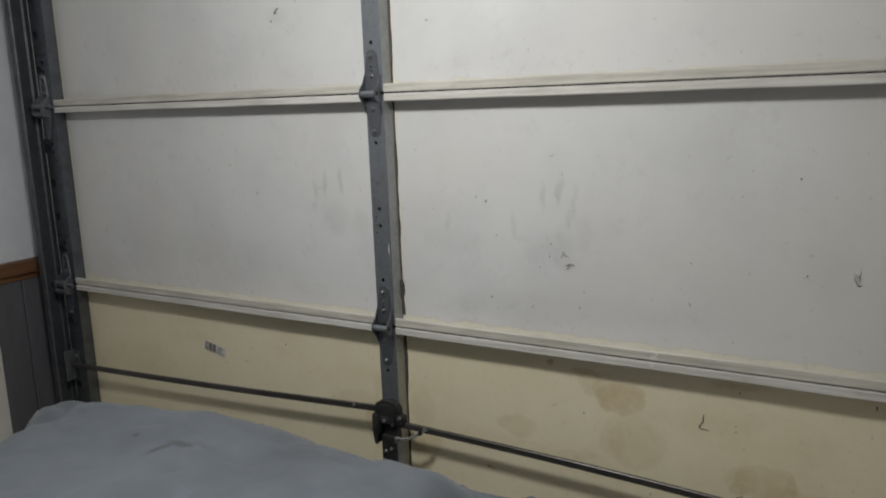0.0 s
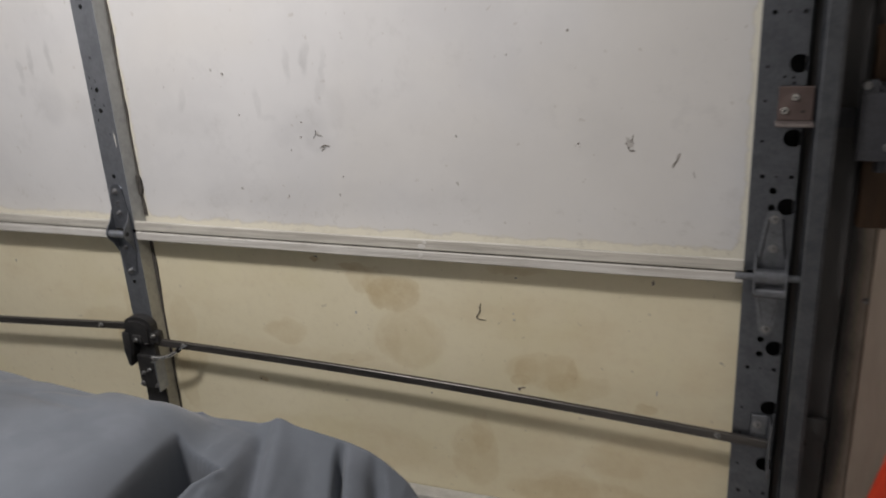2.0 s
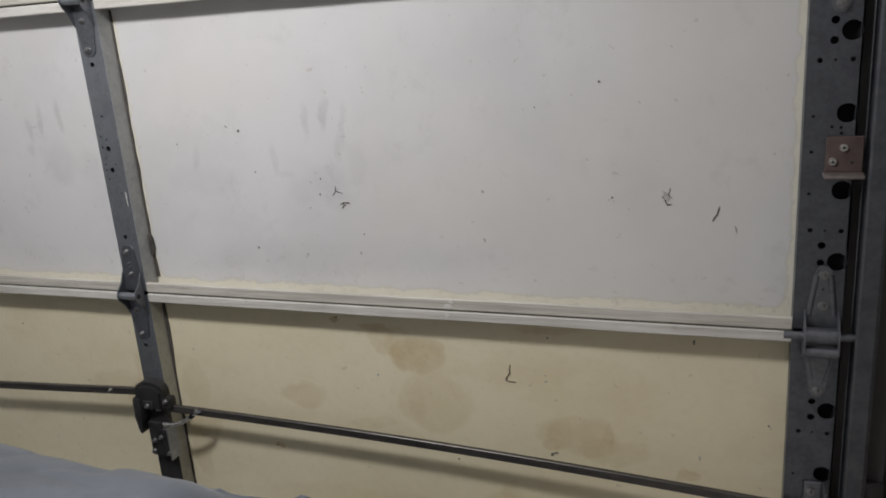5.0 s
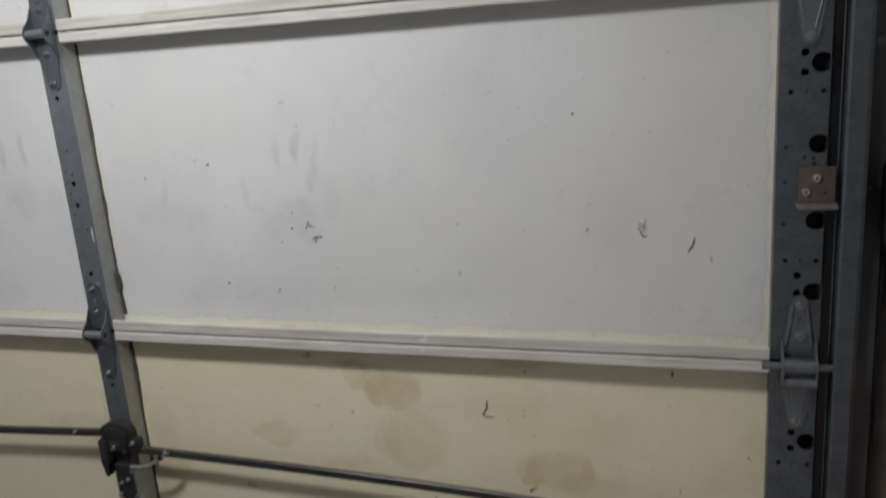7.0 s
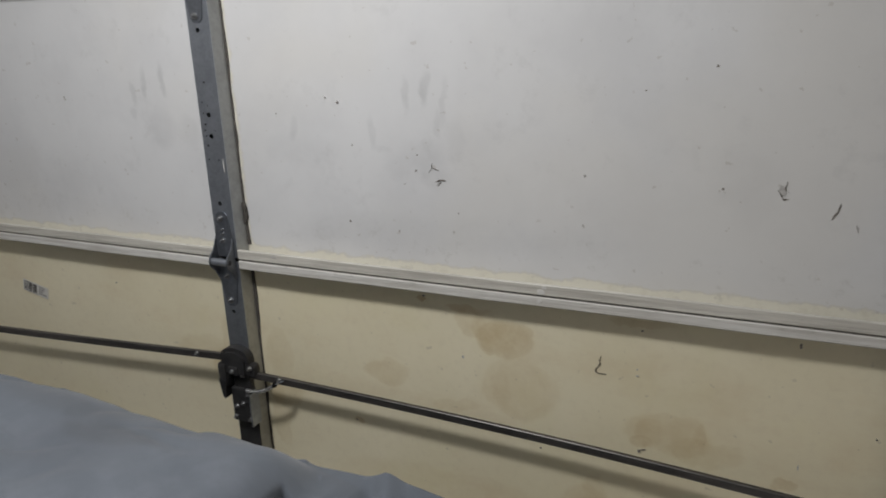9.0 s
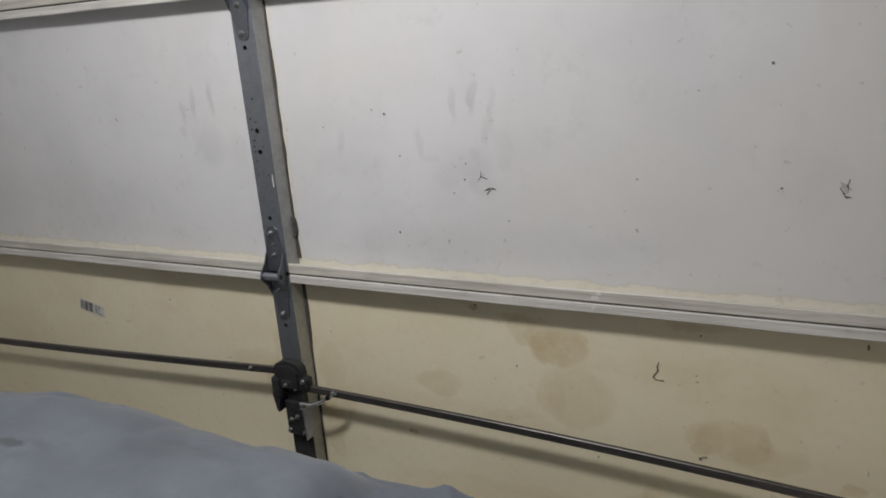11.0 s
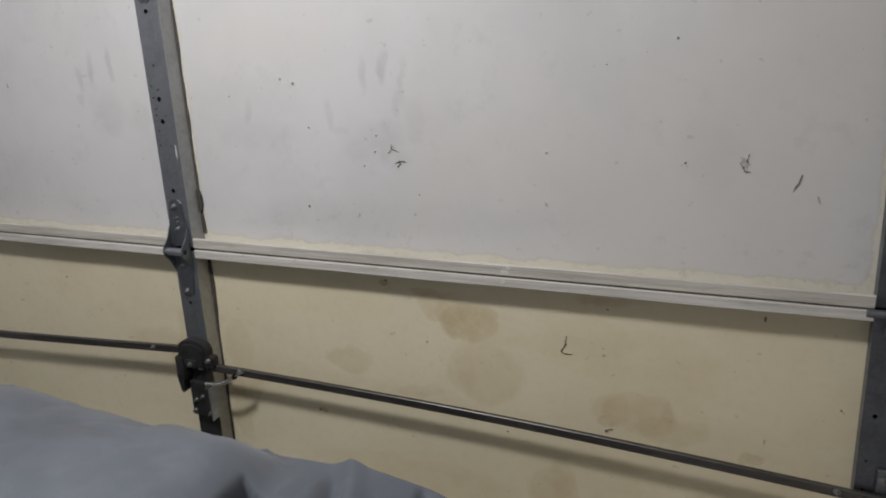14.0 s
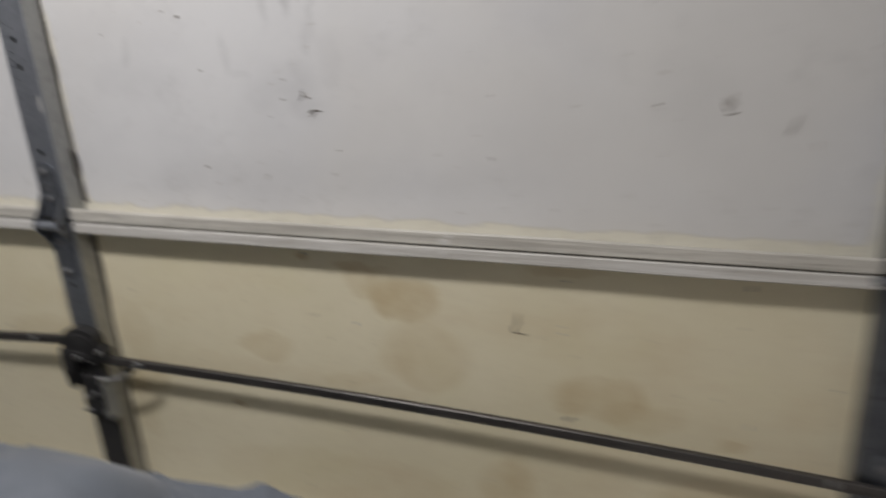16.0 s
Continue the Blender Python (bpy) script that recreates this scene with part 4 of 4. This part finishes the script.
cable = tagged(part("cable", tube([(1.372, 0.012, 2.40), (1.372, 0.012, 1.3), (1.374, 0.012, 1.02), (1.380, 0.012, 0.90), (1.396, 0.012, 0.81), (1.432, 0.012, 0.757), (1.50, 0.013, 0.735), (1.62, 0.02, 0.72), (1.78, 0.03, 0.72)], 0.0085), mat_rubber, smooth=True), "thick black cable hanging along the wall", "cable")
cord = tagged(part("cord", tube([(1.455, -0.02, 0.70), (1.452, -0.05, 0.6), (1.438, -0.08, 0.47), (1.424, -0.09, 0.30), (1.412, -0.09, 0.15), (1.40, -0.09, 0.004)], 0.004), mat_rubber, smooth=True), "thin black cord hanging by the shovel", "cord")
plank = tagged(part("plank", box(bmesh.new(), -0.05, 0.16, -0.012, 0.012, 0.0, 0.56, 0.003), mat_brown_wood), "dark weathered plank leaning on the wall", "plank")
plank.matrix_world = pose(1.512, -0.085, 0.012, -11, 0, 0)
knot = tagged(part("nail", bolt_mesh(0.005), mat_bolt), "rusty nail in the jamb edge", "nail")
knot.location = (1.330, FRONT + 0.006, 0.478)

# shovel with a D grip leaning by the wall
shovel = thing("shovel", "red shovel handle with black plastic D grip leaning by the wall", "shovel")
ax0, ax1 = Vector((1.300, -0.11, 0.0)), Vector((1.384, -0.15, 0.43))
d = (ax1 - ax0).normalized()
side = d.cross(Vector((0, -1, 0))).normalized() * -1
side = Vector((side.x, side.y, side.z))
bm = bmesh.new()
rod(bm, ax0, ax1, 0.0175, 20)
part("pole", bm, mat_red, shovel, "red painted pole")
bm = bmesh.new()
rod(bm, ax1 - d * 0.012, ax1 + d * 0.070, 0.0215, 24, 0.0265)
rod(bm, ax1 - d * 0.016, ax1 - d * 0.006, 0.0228, 24)
ferrule = part("socket", bm, mat_rubber, shovel, "black plastic socket")
part("screw", small_bolt, None, ferrule, "", tuple(ax1 + d * 0.034 + Vector((-0.019, -0.015, 0))))
base = ax1 + d * 0.05
spread = ((0.004, 0.0), (0.014, 0.025), (0.022, 0.05), (0.031, 0.085), (0.039, 0.12), (0.043, 0.148), (0.036, 0.164))
grip = [base + d * h - side * w for w, h in spread] + [base + d * 0.168] + [base + d * h + side * w for w, h in reversed(spread)]
part("grip", tube([tuple(p) for p in grip], 0.0135, 14), mat_rubber, shovel, "black plastic D grip", smooth=True)

# ---------------------------------------------------------------- the covered thing in front of the door
EDGE = ((-0.50, -0.92), (-0.52, -0.70), (-0.55, -0.60), (-0.585, -0.55), (-0.64, -0.50), (-0.68, -0.45), (-0.65, -0.41), (-0.55, -0.372), (-0.4, -0.337), (-0.1, -0.322), (0.2, -0.318),
        (0.38, -0.320), (0.425, -0.345), (0.452, -0.40), (0.455, -0.56), (0.42, -0.70), (0.28, -0.86), (0.1, -0.96), (-0.3, -0.98))
CREST_X = (0.30, 0.42, 0.48, 0.512, 0.57, 0.63, 0.675, 0.715, 0.765, 0.84, 0.96)
CREST_Z = (0.352, 0.360, 0.363, 0.369, 0.363, 0.351, 0.335, 0.300, 0.220, 0.05, -0.15)


def groove(x, y, a, b, half, deep, lead=0.03):
    """Narrow fold from a to b on the cloth, fading in at its upper end."""
    ax, ay = a
    ux, uy = b[0] - ax, b[1] - ay
    n = math.hypot(ux, uy)
    ux, uy = ux / n, uy / n
    along = (x - ax) * ux + (y - ay) * uy
    off = (x - ax) * -uy + (y - ay) * ux
    return deep * np.clip(along / lead, 0, 1) * np.exp(-(off / (half * (1 + 1.5 * np.clip(along, 0, 0.3)))) ** 2)


def cover_height(x, y):
    """Height of the cloth over the floor: a soft domed top, rounded edges, and an end that hangs in folds."""
    a = np.array(EDGE)
    b = np.roll(a, -1, 0)
    p = np.stack([x, y], -1)[..., None, :]
    ab = b - a
    t = np.clip(((p - a) * ab).sum(-1) / (ab ** 2).sum(-1), 0, 1)
    dist = np.linalg.norm(p - (a + t[..., None] * ab), axis=-1)
    d = -np.log(np.exp(-dist * 160).sum(-1)) / 160
    cross = (a[:, 1] > p[..., 1]) != (b[:, 1] > p[..., 1])
    with np.errstate(divide="ignore", invalid="ignore"):
        at = (b[:, 0] - a[:, 0]) * (p[..., 1] - a[:, 1]) / (b[:, 1] - a[:, 1]) + a[:, 0]
    inside = (cross & (p[..., 0] < at)).sum(-1) % 2 == 1
    d = np.where(inside, -d, d)
    rim = np.clip((d + 0.12) / 0.12, 0, None)
    drop = np.interp(x, (-0.6, -0.5, -0.345, -0.25, -0.12, 0.0, 0.1, 0.23, 0.36, 0.45), (0.052, 0.050, 0.031, 0.024, 0.028, 0.036, 0.042, 0.050, 0.060, 0.074))
    z = 0.424 - drop * np.minimum(rim, 1.0) ** 2.3
    out = np.clip(d, 0, None)
    doorward = np.clip((y + 0.335) / 0.03, 0, 1)
    leftward = np.clip((-0.50 - x) / 0.1, 0, 1) * (1 - doorward)
    rightward = np.clip((x - 0.42) / 0.03, 0, 1) * np.clip((-0.35 - y) / 0.04, 0, 1)
    z -= (0.95 + 0.80 * doorward + 0.35 * leftward + 3.0 * rightward) * out + 0.55 * np.clip(out - 0.05, 0, None)
    # loose end of the cloth: a crest along the door side that falls towards the room
    crest = np.interp(x, CREST_X, CREST_Z)
    fall = np.interp(x, (0.46, 0.50, 0.56, 0.63, 0.76), (-0.10, 0.0, 0.45, 0.72, 0.85))
    fore = -0.315 - y
    loose = crest - np.where(fore > 0, fall * fore, 1.75 * -fore) - 0.5 * np.clip(fore - 0.17, 0, None) - 1.6 * np.clip(fore - 0.30, 0, None)
    loose -= 0.5 * np.clip(0.38 - x, 0, None)
    z = np.log(np.exp(z * 110) + np.exp(loose * 110)) / 110 - 0.004 * np.clip((x - 0.36) / 0.06, 0, 1) * np.clip((0.56 - x) / 0.08, 0, 1)
    # crease with a sharp crest that starts at the peak
    z += groove(x, y, (0.513, -0.300), (0.562, -0.44), 0.017, 0.007, 0.014)
    z -= groove(x, y, (0.497, -0.318), (0.536, -0.46), 0.014, 0.022, 0.05)
    # two hanging folds
    z -= groove(x, y, (0.617, -0.318), (0.654, -0.45), 0.0055, 0.042, 0.025)
    z += groove(x, y, (0.634, -0.318), (0.674, -0.45), 0.014, 0.007, 0.025)
    z -= groove(x, y, (0.668, -0.312), (0.708, -0.43), 0.010, 0.032, 0.03)
    z -= groove(x, y, (0.575, -0.330), (0.62, -0.48), 0.018, 0.007, 0.05)
    # deep pocket between the bulk and the loose flap
    left = 6.0 * (x - 0.412 + 0.05 * (y + 0.416))
    right = 22.0 * (0.494 + 0.30 * (y + 0.440) - x)
    back = 16.0 * (-0.414 - 0.30 * (x - 0.412) - y)
    hole = np.minimum(np.minimum(left, right), np.minimum(back, 0.20))
    z -= np.log1p(np.exp(hole * 160)) / 160
    # turned edge along the flap's rim
    z += 0.006 * np.exp(-((x - 0.500 - 0.30 * (y + 0.440)) / 0.006) ** 2) * np.clip((-0.435 - y) / 0.02, 0, 1)
    # shallow tucks in the top
    z -= groove(x, y, (0.10, -0.40), (0.28, -0.43), 0.012, 0.006, 0.06) * np.clip((0.30 - x) / 0.05, 0, 1)
    z -= groove(x, y, (-0.30, -0.37), (0.05, -0.50), 0.022, 0.011, 0.1) * np.clip((0.08 - x) / 0.08, 0, 1)
    z -= groove(x, y, (-0.66, -0.44), (-0.52, -0.47), 0.014, 0.012, 0.03) * np.clip((-0.50 - x) / 0.06, 0, 1)
    z -= 0.024 * np.exp(-(((x + 0.535) / 0.060) ** 2 + ((y + 0.505) / 0.045) ** 2))
    return z


def cover():
    xs = np.concatenate([np.linspace(-1.02, 0.37, 190), np.linspace(0.3725, 0.79, 170), np.linspace(0.797, 0.96, 24)])
    ys = np.concatenate([np.linspace(-1.30, -0.64, 66), np.linspace(-0.637, -0.27, 130), np.linspace(-0.265, -0.072, 40)])
    nx, ny = len(xs), len(ys)
    gx, gy = np.meshgrid(xs, ys, indexing="ij")
    z = cover_height(gx, gy)
    bm = bmesh.new()
    grid = []
    for i in range(nx):
        row = []
        for j in range(ny):
            x, y = xs[i], ys[j]
            h = z[i, j]
            calm = 0.45 if x > 0.42 else 1.0 - 0.55 * max(0.0, (x - 0.2) / 0.22)
            h += calm * (0.012 * noise.noise((x * 3.4, y * 3.4, 4.0)) + 0.007 * noise.noise((x * 8, y * 8, 2.0))) + 0.003 * noise.noise((x * 15 + y * 9, y * 6, 7.0))
            h -= calm * 0.006 * max(0.0, 0.25 - abs(noise.noise((x * 5 + y * 3, y * 7 - x * 2, 11.0)))) / 0.25
            row.append(bm.verts.new((x, y, max(0.004, h))))
        grid.append(row)
    for i in range(nx - 1):
        for j in range(ny - 1):
            f = (grid[i][j], grid[i + 1][j], grid[i + 1][j + 1], grid[i][j + 1])
            if max(v.co.z for v in f) > 0.0045:
                bm.faces.new(f)
    bmesh.ops.delete(bm, geom=[v for v in bm.verts if not v.link_faces], context="VERTS")
    return bm


cloth = tagged(part("cloth_cover", cover(), mat_cloth, smooth=True), "grey cloth cover draped in folds over a low bulky object", "cover")
